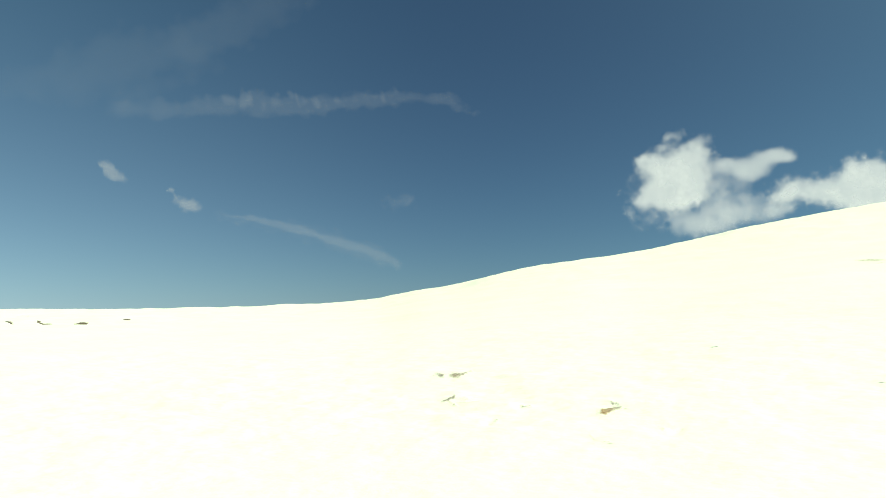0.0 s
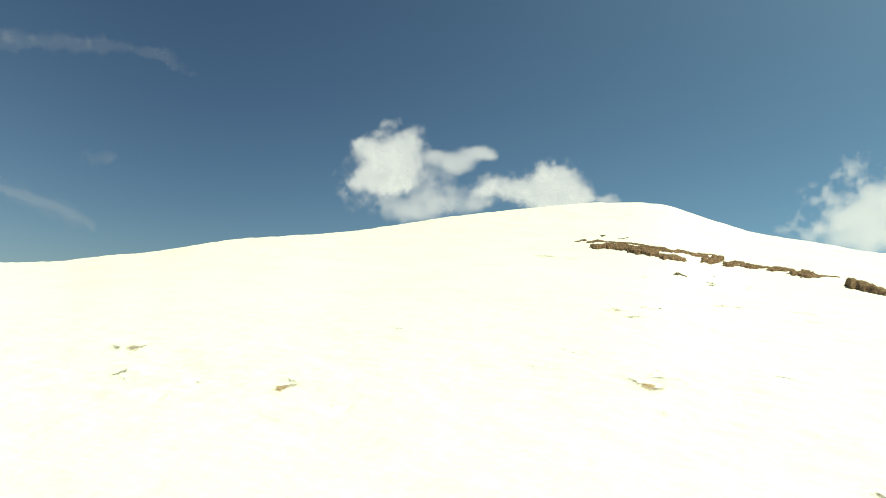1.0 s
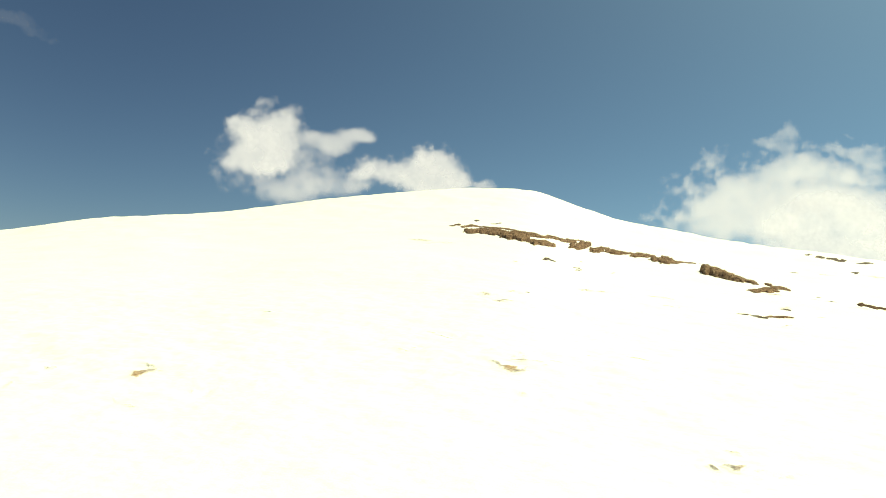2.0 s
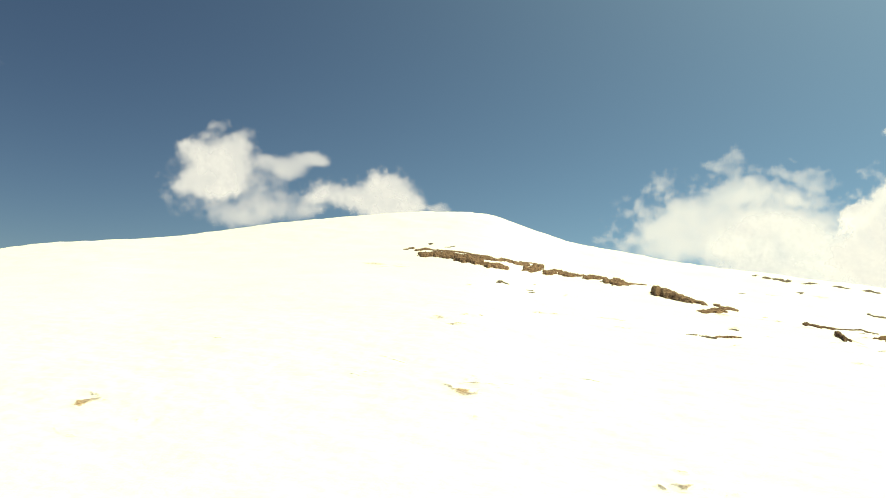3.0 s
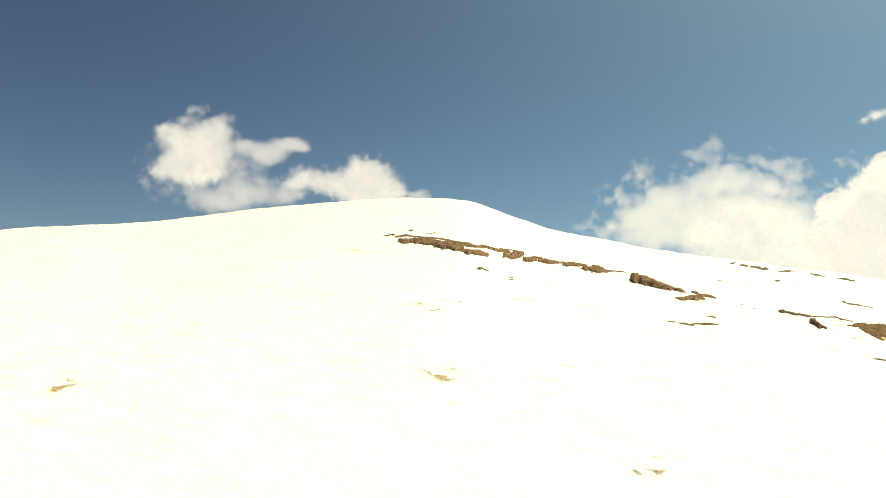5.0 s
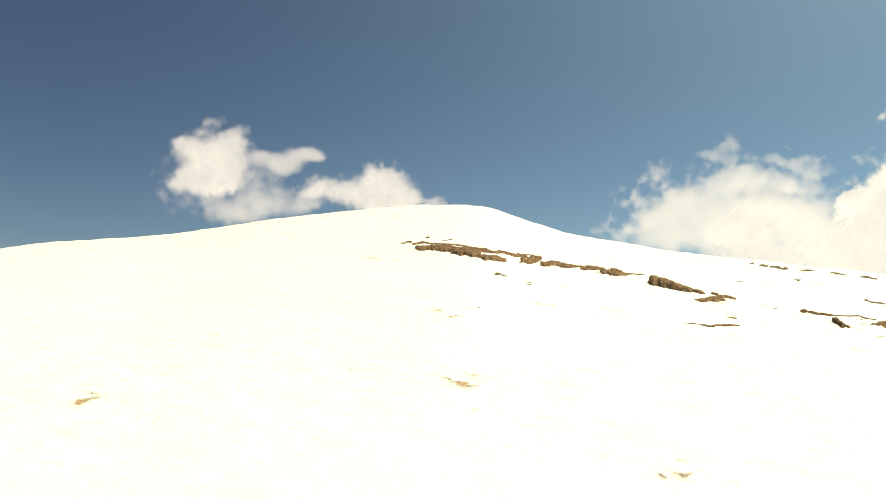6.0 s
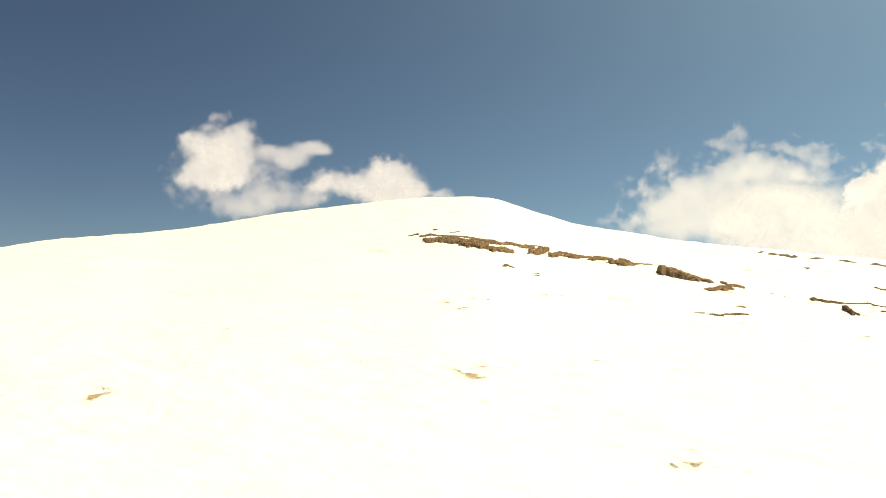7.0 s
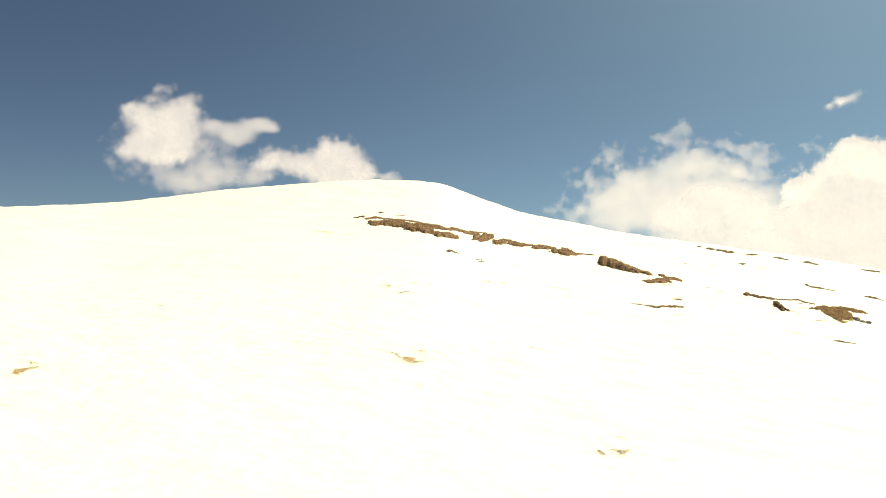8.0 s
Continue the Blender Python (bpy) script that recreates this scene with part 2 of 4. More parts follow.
def height(x, y):
    x, y = np.asarray(x, float), np.asarray(y, float)
    r = np.hypot(x, y)
    z = lift(x, y)
    far = np.clip(r / 40, 0.1, 1)
    z = z + 0.10 * far * fbm(x / 7, y / 7, 3, 3)
    z = z + 0.026 * np.clip(r / 12, 0.4, 1.0) * np.clip(1.4 - r / 40, 0.3, 1) * fbm(x / 0.65, y / 0.65, 4, 11, 0.55)
    z = z + 0.07 * np.clip((r - 45) / 40, 0, 1) * fbm(x / 2.4, y / 2.4, 3, 21, 0.6)
    for hx, hy, w, d, run, bow, slant in HOLLOWS:
        hr = math.hypot(hx, hy)
        ox, oy = hx / hr, hy / hr
        near = np.abs(x - hx) + np.abs(y - hy) < 5 * (w + run)
        if not near.any():
            continue
        px, py = x[near] - hx, y[near] - hy
        v, u = px * ox + py * oy, px * oy - py * ox
        v = v - bow * u * u / w - slant * u + 0.35 * w * lattice(u / w * 1.5 + hx * 9, u * 0 + hy * 7, 5)
        side = np.exp(-1.2 * (u / w) ** 2)
        floor = np.clip((v + run) / run, 0, 1) ** 1.3
        wall = np.clip(1 - v / (2.4 * d), 0, 1) ** 2
        z[near] = z[near] - d * side * np.where(v < 0, floor, wall)
    return z


# ---- building helpers ----
def mesh_from(name, verts, faces, mat, smooth=True):
    me = bpy.data.meshes.new(name)
    verts, faces = np.asarray(verts, np.float32), np.asarray(faces, np.int32)
    k = faces.shape[1]
    me.vertices.add(len(verts))
    me.vertices.foreach_set("co", verts.ravel())
    me.loops.add(faces.size)
    me.loops.foreach_set("vertex_index", faces.ravel())
    me.polygons.add(len(faces))
    me.polygons.foreach_set("loop_start", np.arange(len(faces), dtype=np.int32) * k)
    me.update(calc_edges=True)
    me.validate()
    if smooth:
        me.polygons.foreach_set("use_smooth", np.ones(len(me.polygons), bool))
    me.materials.append(mat)
    return me


def grid_faces(rows, cols, wrap=False):
    i, j = np.meshgrid(np.arange(rows - 1), np.arange(cols if wrap else cols - 1), indexing="ij")
    k = (j + 1) % cols
    return np.stack([i * cols + j, i * cols + k, (i + 1) * cols + k, (i + 1) * cols + j], -1).reshape(-1, 4)


def part(name, me, parent, label=""):
    ob = new(name, me)
    ob.parent = parent
    if label:
        ob["label"] = label
    return ob


# ---- turf and stones that have melted out ----
RNG = np.random.default_rng(7)


def turf(p0, p1, h, profile, label, name="turf_bank", mat=None, deep=1.0, group="", steep=1.0, category="turf"):
    """A low ridge of turf or crust whose lower edge runs from p0 to p1 (metres on the ground); profile gives its height along that, in parts of h."""
    mat = mat or TURF
    p0, p1 = np.array(p0), np.array(p1)
    mid = (p0 + p1) / 2
    along = p1 - p0
    length = float(np.hypot(*along))
    along = along / length
    away = np.array([-along[1], along[0]])
    if away @ mid < 0:
        away = -away
    seed = int(abs(mid[0] * 131 + mid[1] * 71)) % 9000
    nu, nv = max(16, min(120, int(length / max(h * 0.11, 0.025)))), 15
    u = np.concatenate([[0], np.linspace(0, 1, nu - 2), [1]])[:, None] * np.ones((1, nv))
    a = np.ones((nu, 1)) * np.linspace(0, math.pi, nv)[None]
    tall = np.interp(u, np.linspace(0, 1, len(profile)), profile)
    soft = np.exp(-0.5 * (np.arange(-12, 13) / (0.035 * nu + 0.6)) ** 2)
    line = np.convolve(np.pad(tall[:, 0], 12, mode="edge"), soft / soft.sum(), "valid")
    tall = line[:, None] * np.ones((1, nv))
    clod = max(h * 1.1, 0.12)
    size = tall * (1 + 0.26 * lattice(u * length / clod + seed, a * 0.9, seed) + 0.15 * fbm(u * length / clod * 2.2 + seed, a * 5.5, 3, seed + 5))
    size[0] = size[-1] = 0.01
    back = deep * h * 0.8 * (np.sign(-np.cos(a)) * np.abs(np.cos(a)) ** (0.8 / steep) + 0.8) * size
    back = back + 0.22 * h * fbm(u * length / clod * 1.2 + seed, u * 0 + 3, 2, seed + 9) * np.minimum(tall * 2, 1)
    up = h * size * np.sin(a) ** 0.6
    x = p0[0] + along[0] * u * length + away[0] * back
    y = p0[1] + along[1] * u * length + away[1] * back
    base = height(x.ravel(), y.ravel()).reshape(x.shape)
    z = base - 0.08 * h - 0.008 + up
    root = new(name)
    z0 = float(height(mid[:1], mid[1:])[0])
    root.location = (*mid, z0)
    co = np.stack([x - mid[0], y - mid[1], z - z0], -1).reshape(-1, 3)
    part("sod" if mat is not SNOW else "crust", mesh_from("sod", co, grid_faces(nu, nv), mat), root)
    return tagged(root, label, category, group)


def patch_grid(blobs, fine_u, fine_v, least=24, most=200):
    """A grid over the blobs (centre, two half axes), its rows across the line of sight from the standing place."""
    c = np.array(blobs, float)
    reach = np.abs(c[:, 2:4]) + np.abs(c[:, 4:6])
    mid = c[:, :2].mean(0)
    far = math.hypot(*mid)
    ahead = mid / far
    side = np.array([ahead[1], -ahead[0]])
    corners = np.concatenate([c[:, :2] + 1.7 * reach * np.array(k) for k in ((1, 1), (1, -1), (-1, 1), (-1, -1))])
    su, sv = corners @ side, corners @ ahead
    nu, nv = (int(np.clip(span / (far * fine), least, most)) for span, fine in ((np.ptp(su), fine_u), (np.ptp(sv), fine_v)))
    u, v = np.meshgrid(np.linspace(su.min(), su.max(), nu), np.linspace(sv.min(), sv.max(), nv), indexing="ij")
    return mid, far, ahead, side, u, v


def inside(blob, x, y):
    """How far out each point lies in a blob: 0 at its centre, 1 at its rim."""
    bx, by, ax, ay, cx, cy = blob[:6]
    det = ax * cy - ay * cx
    p, q = ((x - bx) * cy - (y - by) * cx) / det, ((y - by) * ax - (x - bx) * ay) / det
    return np.sqrt(p * p + q * q)


def clumps(mask, least):
    """The cells of each connected piece of a grid, the pieces smaller than least left out."""
    tag = np.where(mask, np.arange(1, mask.size + 1).reshape(mask.shape), 0)
    while True:
        wide = np.pad(tag, 1)
        most = np.max([wide[1 + i:wide.shape[0] - 1 + i, 1 + j:wide.shape[1] - 1 + j] for i in (-1, 0, 1) for j in (-1, 0, 1)], 0) * mask
        if (most == tag).all():
            break
        tag = most
    found, count = np.unique(tag[tag > 0], return_counts=True)
    return [np.flatnonzero(tag.ravel() == k) for k, n in zip(found, count) if n >= least]


def sod(label, blobs, mat=None, name="turf_patch", grass=1.0, group="", ragged=0.27, category="turf", lumpy=0.32):
    """Dead turf that has melted out of the snow. blobs: centre and two half axes on the ground and the height that it stands up, in metres."""
    mat = mat or TURF
    mid, far, ahead, side, u, v = patch_grid(blobs, 0.0005, 0.0016)
    nu, nv = u.shape
    x, y = side[0] * u + ahead[0] * v, side[1] * u + ahead[1] * v
    seed = int(abs(mid[0] * 131 + mid[1] * 71)) % 9000
    clod = far * 0.006
    wu = u + 0.3 * clod * swirl(u / clod, v / clod * 0.35, 4, seed + 11, 0.55)
    wv = v + 0.5 * clod * swirl(u / clod + 5, v / clod * 0.35, 4, seed + 12, 0.55)
    wx, wy = side[0] * wu + ahead[0] * wv, side[1] * wu + ahead[1] * wv
    covered, tall = np.ones_like(u), np.zeros_like(u)
    for blob in blobs:
        q = inside(blob, wx, wy)
        covered *= 1 - 0.98 * np.exp(-0.7 * q ** 3)
        tall = np.maximum(tall, blob[6] * np.exp(-0.3 * q ** 3))
    bare = 1 - covered - 0.49 + ragged * swirl(u / clod * 1.6, v / clod * 0.5, 5, seed, 0.6)
    bare[[0, -1]] = -1
    bare[:, [0, -1]] = -1
    lump = 0.95 + lumpy * swirl(u / clod * 0.8, v / clod * 0.3, 4, seed + 3, 0.5)
    rise = np.where(bare > 0, 0.012 + tall * lump * np.clip(bare * 3.2, 0.1, 1) ** 0.6, -0.05)
    z = height(x.ravel(), y.ravel()).reshape(x.shape) + rise
    z0 = float(height(mid[:1], mid[1:])[0])
    co = np.stack([x - mid[0], y - mid[1], z - z0], -1).reshape(-1, 3)
    quads = grid_faces(nu, nv)
    root = new(name)
    root.location = (*mid, z0)
    for cells in clumps((bare > 0).ravel()[quads].any(1).reshape(nu - 1, nv - 1), 14):
        pick = quads[cells]
        used = np.unique(pick)
        slot = -np.ones(nu * nv, np.int64)
        slot[used] = np.arange(len(used))
        part("sod", mesh_from("sod", co[used], slot[pick], mat), root)
    rooted = np.flatnonzero((bare > 0.04).ravel())
    n = int(min(2600, len(rooted) * 0.2 * grass))
    if n > 20:
        pick = RNG.choice(rooted, n)
        foot = co[pick] + RNG.normal(0, 0.3 * clod, (n, 3)) * np.array([0.2, 0.2, 0.02])
        blade = RNG.uniform(0.2, 1.0, n) * (0.0006 * far + 0.12 * tall.ravel()[pick])
        lean = RNG.normal(0, 1.3, (n, 2))
        turn = RNG.uniform(0, math.pi, n)
        w = far * 0.0003 * RNG.uniform(0.6, 1.6, n)
        across = np.stack([np.cos(turn) * w, np.sin(turn) * w, turn * 0], -1)
        tip = foot + np.stack([lean[:, 0] * blade, lean[:, 1] * blade, blade], -1)
        tri = np.stack([np.arange(n), np.arange(n) + n, np.arange(n) + 2 * n], -1)
        blades = part("grass", mesh_from("grass", np.concatenate([foot - across, foot + across, tip]), tri, BLADES, False), root, "straw-brown dead grass blades")
        blades["kind"] = "stuff"
    return tagged(root, label, category, group)


def grit_shade(label, blobs, name, category):
    """Earth, gritty dirt or painted shade that lies thinly on the snow. blobs: centre, two half axes in metres and how
    thickly it lies, and how much of it is tan earth.
    """
    mid, far, ahead, side, u, v = patch_grid(blobs, 0.0006, 0.004, 16, 110)
    nu, nv = u.shape
    x, y = side[0] * u + ahead[0] * v, side[1] * u + ahead[1] * v
    seed = int(abs(mid[0] * 977 + mid[1] * 531)) % 9000
    size = far * 0.005
    wu, wv = u + 0.25 * size * swirl(u / size, v / size * 0.3, 4, seed, 0.6), v + 0.5 * size * swirl(u / size + 9, v / size * 0.3, 4, seed + 4, 0.6)
    wx, wy = side[0] * wu + ahead[0] * wv, side[1] * wu + ahead[1] * wv
    clean, tan, most = np.ones_like(u), np.zeros_like(u), np.full_like(u, 1e-6)
    for blob in blobs:
        lies = blob[6] * np.exp(-0.8 * inside(blob, wx, wy) ** 2)
        clean, tan, most = clean * (1 - lies), tan + blob[7] * lies, most + lies
    bare = np.clip((1 - clean) * (1 + 0.45 * swirl(u / size * 2.2, v / size * 0.7, 4, seed + 8, 0.6)), 0, 1)
    z = height(x.ravel(), y.ravel()).reshape(x.shape) + 0.002 + 0.01 * bare
    z0 = float(height(mid[:1], mid[1:])[0])
    co = np.stack([x - mid[0], y - mid[1], z - z0], -1).reshape(-1, 3)
    quads = grid_faces(nu, nv)
    quads = quads[(bare > 0.03).ravel()[quads].any(1)]
    used = np.unique(quads)
    slot = -np.ones(nu * nv, np.int64)
    slot[used] = np.arange(len(used))
    me = mesh_from(name, co[used], slot[quads], GRIT_SHADE)
    for key, values in (("bare", bare), ("tan", tan / most)):
        att = me.attributes.new(key, "FLOAT", "POINT")
        att.data.foreach_set("value", values.ravel()[used].astype(np.float32))
    ob = new(name, me)
    ob.location = (*mid, z0)
    return tagged(ob, label, category)


def stone(x, y, size, label):
    """A rounded stone half sunk in the ground."""
    bm = bmesh.new()
    bmesh.ops.create_icosphere(bm, subdivisions=3, radius=1.0)
    for p in bm.verts:
        d = 1 + 0.28 * noise.noise(p.co * 1.3 + Vector((x, y, 0))) + 0.1 * noise.noise(p.co * 3.5 + Vector((y, x, 0)))
        p.co = Vector((p.co.x * size * d, p.co.y * size * 0.8 * d, p.co.z * size * 0.5 * d))
    me = bpy.data.meshes.new("stone")
    bm.to_mesh(me)
    bm.free()
    me.materials.append(ROCK)
    ob = new("stone", me)
    ob.location = (x, y, float(height(np.array([x]), np.array([y]))[0]) + 0.3 * size)
    return tagged(ob, label, "stone")


# hollows in the near snow, each with its steep wall uphill
hollow(7.34, 10.51, 0.25, 0.030, 0.62, 0.3)
hollow(7.71, 11.02, 0.16, 0.020, 0.42, 0.3)
hollow(2.09, 11.45, 0.24, 0.025, 0.60, 0.3)
hollow(6.48, 5.34, 0.12, 0.020, 0.36, 0.3)
hollow(6.24, 5.44, 0.08, 0.015, 0.31, 0.3)
hollow(-0.11, 17.18, 0.22, 0.020, 0.82, 0.3)
hollow(-0.52, 17.11, 0.13, 0.015, 0.61, 0.3)
hollow(-0.27, 13.10, 0.15, 0.015, 0.50, 0.3)
# short steps in the crust
for hx, hy, w, d in ((12.21, 19.28, 0.20, 0.06), (12.33, 20.45, 0.25, 0.04), (14.07, 21.10, 0.20, 0.05), (19.08, 24.78, 0.30, 0.06), (21.99, 23.71, 0.40, 0.06),
                     (10.46, 11.26, 0.16, 0.03), (14.04, 18.29, 0.15, 0.03), (6.52, 12.24, 0.13, 0.04), (7.74, 13.43, 0.21, 0.04), (7.99, 11.44, 0.16, 0.03),
                     (5.44, 18.34, 0.15, 0.03), (6.01, 11.97, 0.12, 0.03), (0.89, 11.84, 0.08, 0.04), (0.40, 10.63, 0.06, 0.03), (2.49, 9.57, 0.08, 0.03),
                     (6.81, 5.61, 0.06, 0.02), (23.58, 21.93, 0.29, 0.05)):
    hollow(hx, hy, w, d, 0.4 + w)

FAR = "dark turf strip just under the skyline"
BAND = "turf in the long melted-out strip"
BROWN = "matted brown turf in a melted-out strip of snow"
sod(BROWN, [(26.94, 50, 0.22, -0.09, 0.13, 0.25, 0.03), (27.49, 50.15, 0.15, -0.06, 0.23, 0.43, 0.06)], name="grass_tussock", group=BAND)
sod(BROWN, [(27.73, 49.1, 0.71, 0.08, 0.27, 0.51, 0.074), (28.54, 48.07, 0.45, -1.17, 0.19, 0.32, 0.044), (29.38, 46.91, 0.56, -0.95, 0.19, 0.31, 0.043), (29.83, 45.66, 0.55, -0.41, 0.28, 0.43, 0.064)], name="grass_tussock", group=BAND)
sod(BROWN, [(26.4, 46.66, 0.16, -0.32, 0.42, 0.75, 0.117), (26.99, 46.08, 0.57, -0.58, 0.58, 1.01, 0.163), (27.48, 45.13, 0.47, -0.67, 0.66, 1.11, 0.182)], name="grass_tussock", group=BAND)
sod(BROWN, [(27.72, 44.01, 0.4, -0.46, 0.73, 1.17, 0.197), (27.9, 43.25, 0.41, -0.36, 0.83, 1.3, 0.223), (28.29, 43.09, 0.54, -0.03, 0.78, 1.21, 0.206), (30.06, 45.07, 0.67, 0.05, 0.44, 0.66, 0.107)], name="grass_tussock", group=BAND)
sod(BROWN, [(28.26, 42.07, 0.55, 0.32, 0.46, 0.71, 0.117), (28.68, 41.64, 1.3, 0.67, 0.73, 1.08, 0.185), (29.6, 42.03, 0.82, 0.62, 0.59, 0.87, 0.146)], name="grass_tussock", group=BAND)
sod(BROWN, [(30.47, 44.82, 0.98, 0.11, 0.31, 0.47, 0.071), (32.12, 45.61, 0.8, 0.34, 0.34, 0.48, 0.073), (32.78, 45.56, 0.68, 0.23, 0.4, 0.55, 0.085)], name="grass_tussock", group=BAND)
sod(BROWN, [(33.6, 45.73, 1.04, 0.57, 0.57, 0.79, 0.127), (35.7, 47.65, 1.33, 0.98, 0.24, 0.34, 0.047)], name="grass_tussock", group=BAND)
sod(BROWN, [(33.77, 44.67, 1.39, 0.83, 0.83, 1.12, 0.186), (35.67, 46.46, 0.73, 0.5, 0.63, 0.84, 0.135)], name="grass_tussock", group=BAND)
sod(BROWN, [(34.83, 44.26, 1.12, 0.44, 0.65, 0.85, 0.134), (36.61, 45.57, 0.62, 0.2, 0.47, 0.59, 0.088)], name="grass_tussock", group=BAND)
sod(BROWN, [(36.41, 44.2, 0.83, 0.11, 0.71, 0.87, 0.136), (37.69, 44.53, 0.96, 0.36, 0.38, 0.46, 0.065)], name="grass_tussock", group=BAND)
sod(BROWN, [(37.91, 43.58, 1.02, 0.28, 0.75, 0.88, 0.137), (38.87, 43.76, 0.68, 0.05, 0.62, 0.71, 0.108)], name="grass_tussock", group=BAND)
sod(BROWN, [(37.92, 42.09, 0.32, 0.02, 0.8, 0.9, 0.142)], name="grass_tussock", group=BAND)
sod(BROWN, [(38.81, 42.08, 0.54, 0.02, 1.13, 1.24, 0.202), (38.34, 41.22, 0.52, -0.28, 0.67, 0.72, 0.111), (40.07, 41.57, 1.16, -0.01, 0.28, 0.3, 0.038)], name="grass_tussock", group=BAND)
sod("thin dark sliver of turf at a crack in the snow", [(31.64, 54.78, 0.21, -0.07, 0.22, 0.4, 0.026)], GREY_TURF, "turf_sliver", 0.3, "slivers on the bare slope")
sod("thin dark sliver of turf at a crack in the snow", [(31.03, 51.36, 0.13, -0.28, 0.24, 0.41, 0.027)], GREY_TURF, "turf_sliver", 0.3, "slivers on the bare slope")
sod("thin dark sliver of turf at a crack in the snow", [(32.12, 52.49, 0.24, -0.02, 0.19, 0.32, 0.02)], GREY_TURF, "turf_sliver", 0.3, "slivers on the bare slope")
sod("thin dark sliver of turf at a crack in the snow", [(27.28, 22.44, 0.33, 0.04, 0.25, 0.21, 0.016)], GREY_TURF, "turf_sliver", 0.3, "slivers on the bare slope")
sod("small dark turf tip poking out of the snow", [(24.47, 35.09, 0.27, 0.19, 0.13, 0.2, 0.029), (24.8, 35.39, 0.36, 0.26, 0.2, 0.29, 0.047), (24.98, 35.23, 0.04, -0.3, 0.14, 0.19, 0.026)], GREY_TURF)
sod("low sliver of turf at the edge of the snow", [(24.44, 32.12, 0.51, 0.32, 0.18, 0.25, 0.016), (25.23, 33.26, 0.34, 0.22, 0.13, 0.18, 0.01)], GREY_TURF)
sod("flat brown turf patch breaking through the snow", [(33.3, 28.72, 1.27, 0.42, 0.96, 0.86, 0.109), (32.2, 28.44, 0.58, 0.12, 0.35, 0.32, 0.035), (31.78, 27.89, 0.41, 0.08, 0.28, 0.26, 0.028), (35.54, 29.95, 0.14, -0.38, 0.73, 0.62, 0.076), (35.67, 29.61, -0.62, -0.78, 0.54, 0.43, 0.056)])
sod("small clod of turf beside a turf wedge", [(36.41, 31.41, -0.3, -0.46, 0.48, 0.4, 0.072)], name="turf_clod")
sod("thin line of turf at a snow edge", [(22.21, 19.88, 0.29, -0.05, 0.12, 0.11, 0.007), (22.31, 19.47, 0.19, -0.18, 0.16, 0.14, 0.011), (22.34, 19.21, 0.13, -0.08, 0.17, 0.15, 0.012)], GREY_TURF)
sod("narrow turf strip along a snow edge", [(23.07, 19.45, 0.3, 0.01, 0.19, 0.17, 0.031), (23.62, 19.56, 0.44, 0.05, 0.23, 0.2, 0.038), (24.09, 19.67, 0.21, 0.02, 0.15, 0.13, 0.021)])
sod("dark turf strip slanting down the snow", [(33.68, 23.88, -0.01, -0.2, 0.75, 0.54, 0.092), (33.51, 23.38, -0.43, -0.56, 0.53, 0.37, 0.063), (33.02, 22.55, -0.05, -0.4, 0.51, 0.35, 0.059), (33.03, 22.21, -0.12, -0.3, 0.32, 0.21, 0.034), (33.41, 22.02, 0.42, -0.07, 0.21, 0.14, 0.02), (34.03, 22.04, 0.3, 0.03, 0.21, 0.14, 0.02)], DARK_TURF)
sod("thin strip of turf at a snow edge", [(34.44, 22, 0.57, 0.13, 0.27, 0.18, 0.022), (34.65, 21.98, 0.29, 0.03, 0.4, 0.26, 0.036), (34.38, 21.57, -0.37, -0.39, 0.25, 0.15, 0.02), (33.94, 21.1, -0.04, -0.23, 0.29, 0.18, 0.024), (33.81, 20.72, -0.19, -0.27, 0.21, 0.13, 0.015)], DARK_TURF)
sod("dark pointed lump of turf at the end of a strip", [(30.84, 20.35, -0.29, -0.33, 0.72, 0.47, 0.17), (29.94, 19.57, -0.62, -0.55, 0.49, 0.31, 0.119), (29.89, 19.34, -0.17, -0.25, 0.23, 0.15, 0.044)], DARK_TURF, ragged=0.2)
sod("broad brown turf patch with matted grass", [(32.86, 19.7, 0.83, 0.24, 0.65, 0.41, 0.024), (33, 19.36, 0.71, -0.03, 0.8, 0.48, 0.029), (33.99, 19.33, 0.62, -0.11, 0.84, 0.49, 0.03), (34.05, 18.89, -0.04, -0.3, 0.57, 0.32, 0.019), (33.88, 18.49, -0.14, -0.24, 0.31, 0.17, 0.009), (31.25, 18.35, -0.93, -0.84, 0.72, 0.41, 0.028), (30.28, 17.49, -0.77, -0.72, 0.69, 0.39, 0.027), (29.27, 16.7, -0.41, -0.39, 0.42, 0.23, 0.016), (32.14, 18.24, 0.09, -0.24, 0.78, 0.44, 0.028), (31.22, 17.48, 0.44, 0.05, 0.49, 0.28, 0.018), (32.07, 19.57, 0.33, 0.04, 0.28, 0.18, 0.009), (32.21, 18.57, 0.3, -0.27, 1.09, 0.64, 0.041), (31.06, 17.71, 0.08, -0.26, 0.79, 0.45, 0.029)], REDDISH)
sod("pale yellow tuft of grass in a turf patch", [(30.8, 17.13, 0.22, 0.04, 0.28, 0.16, 0.025), (29.26, 16.59, 0.15, 0.02, 0.2, 0.12, 0.016)], STRAW, "grass_tuft", 1.0, category="grass")
sod("tapering turf strip on the far slope", [(47.14, 29.44, -0.55, -0.56, 0.49, 0.3, 0.039), (45.96, 28.24, 0.07, -0.27, 0.64, 0.4, 0.053), (45.85, 27.74, -0.06, -0.34, 0.52, 0.31, 0.041), (45.75, 27.09, -0.02, -0.34, 0.3, 0.18, 0.02)], GREY_TURF)
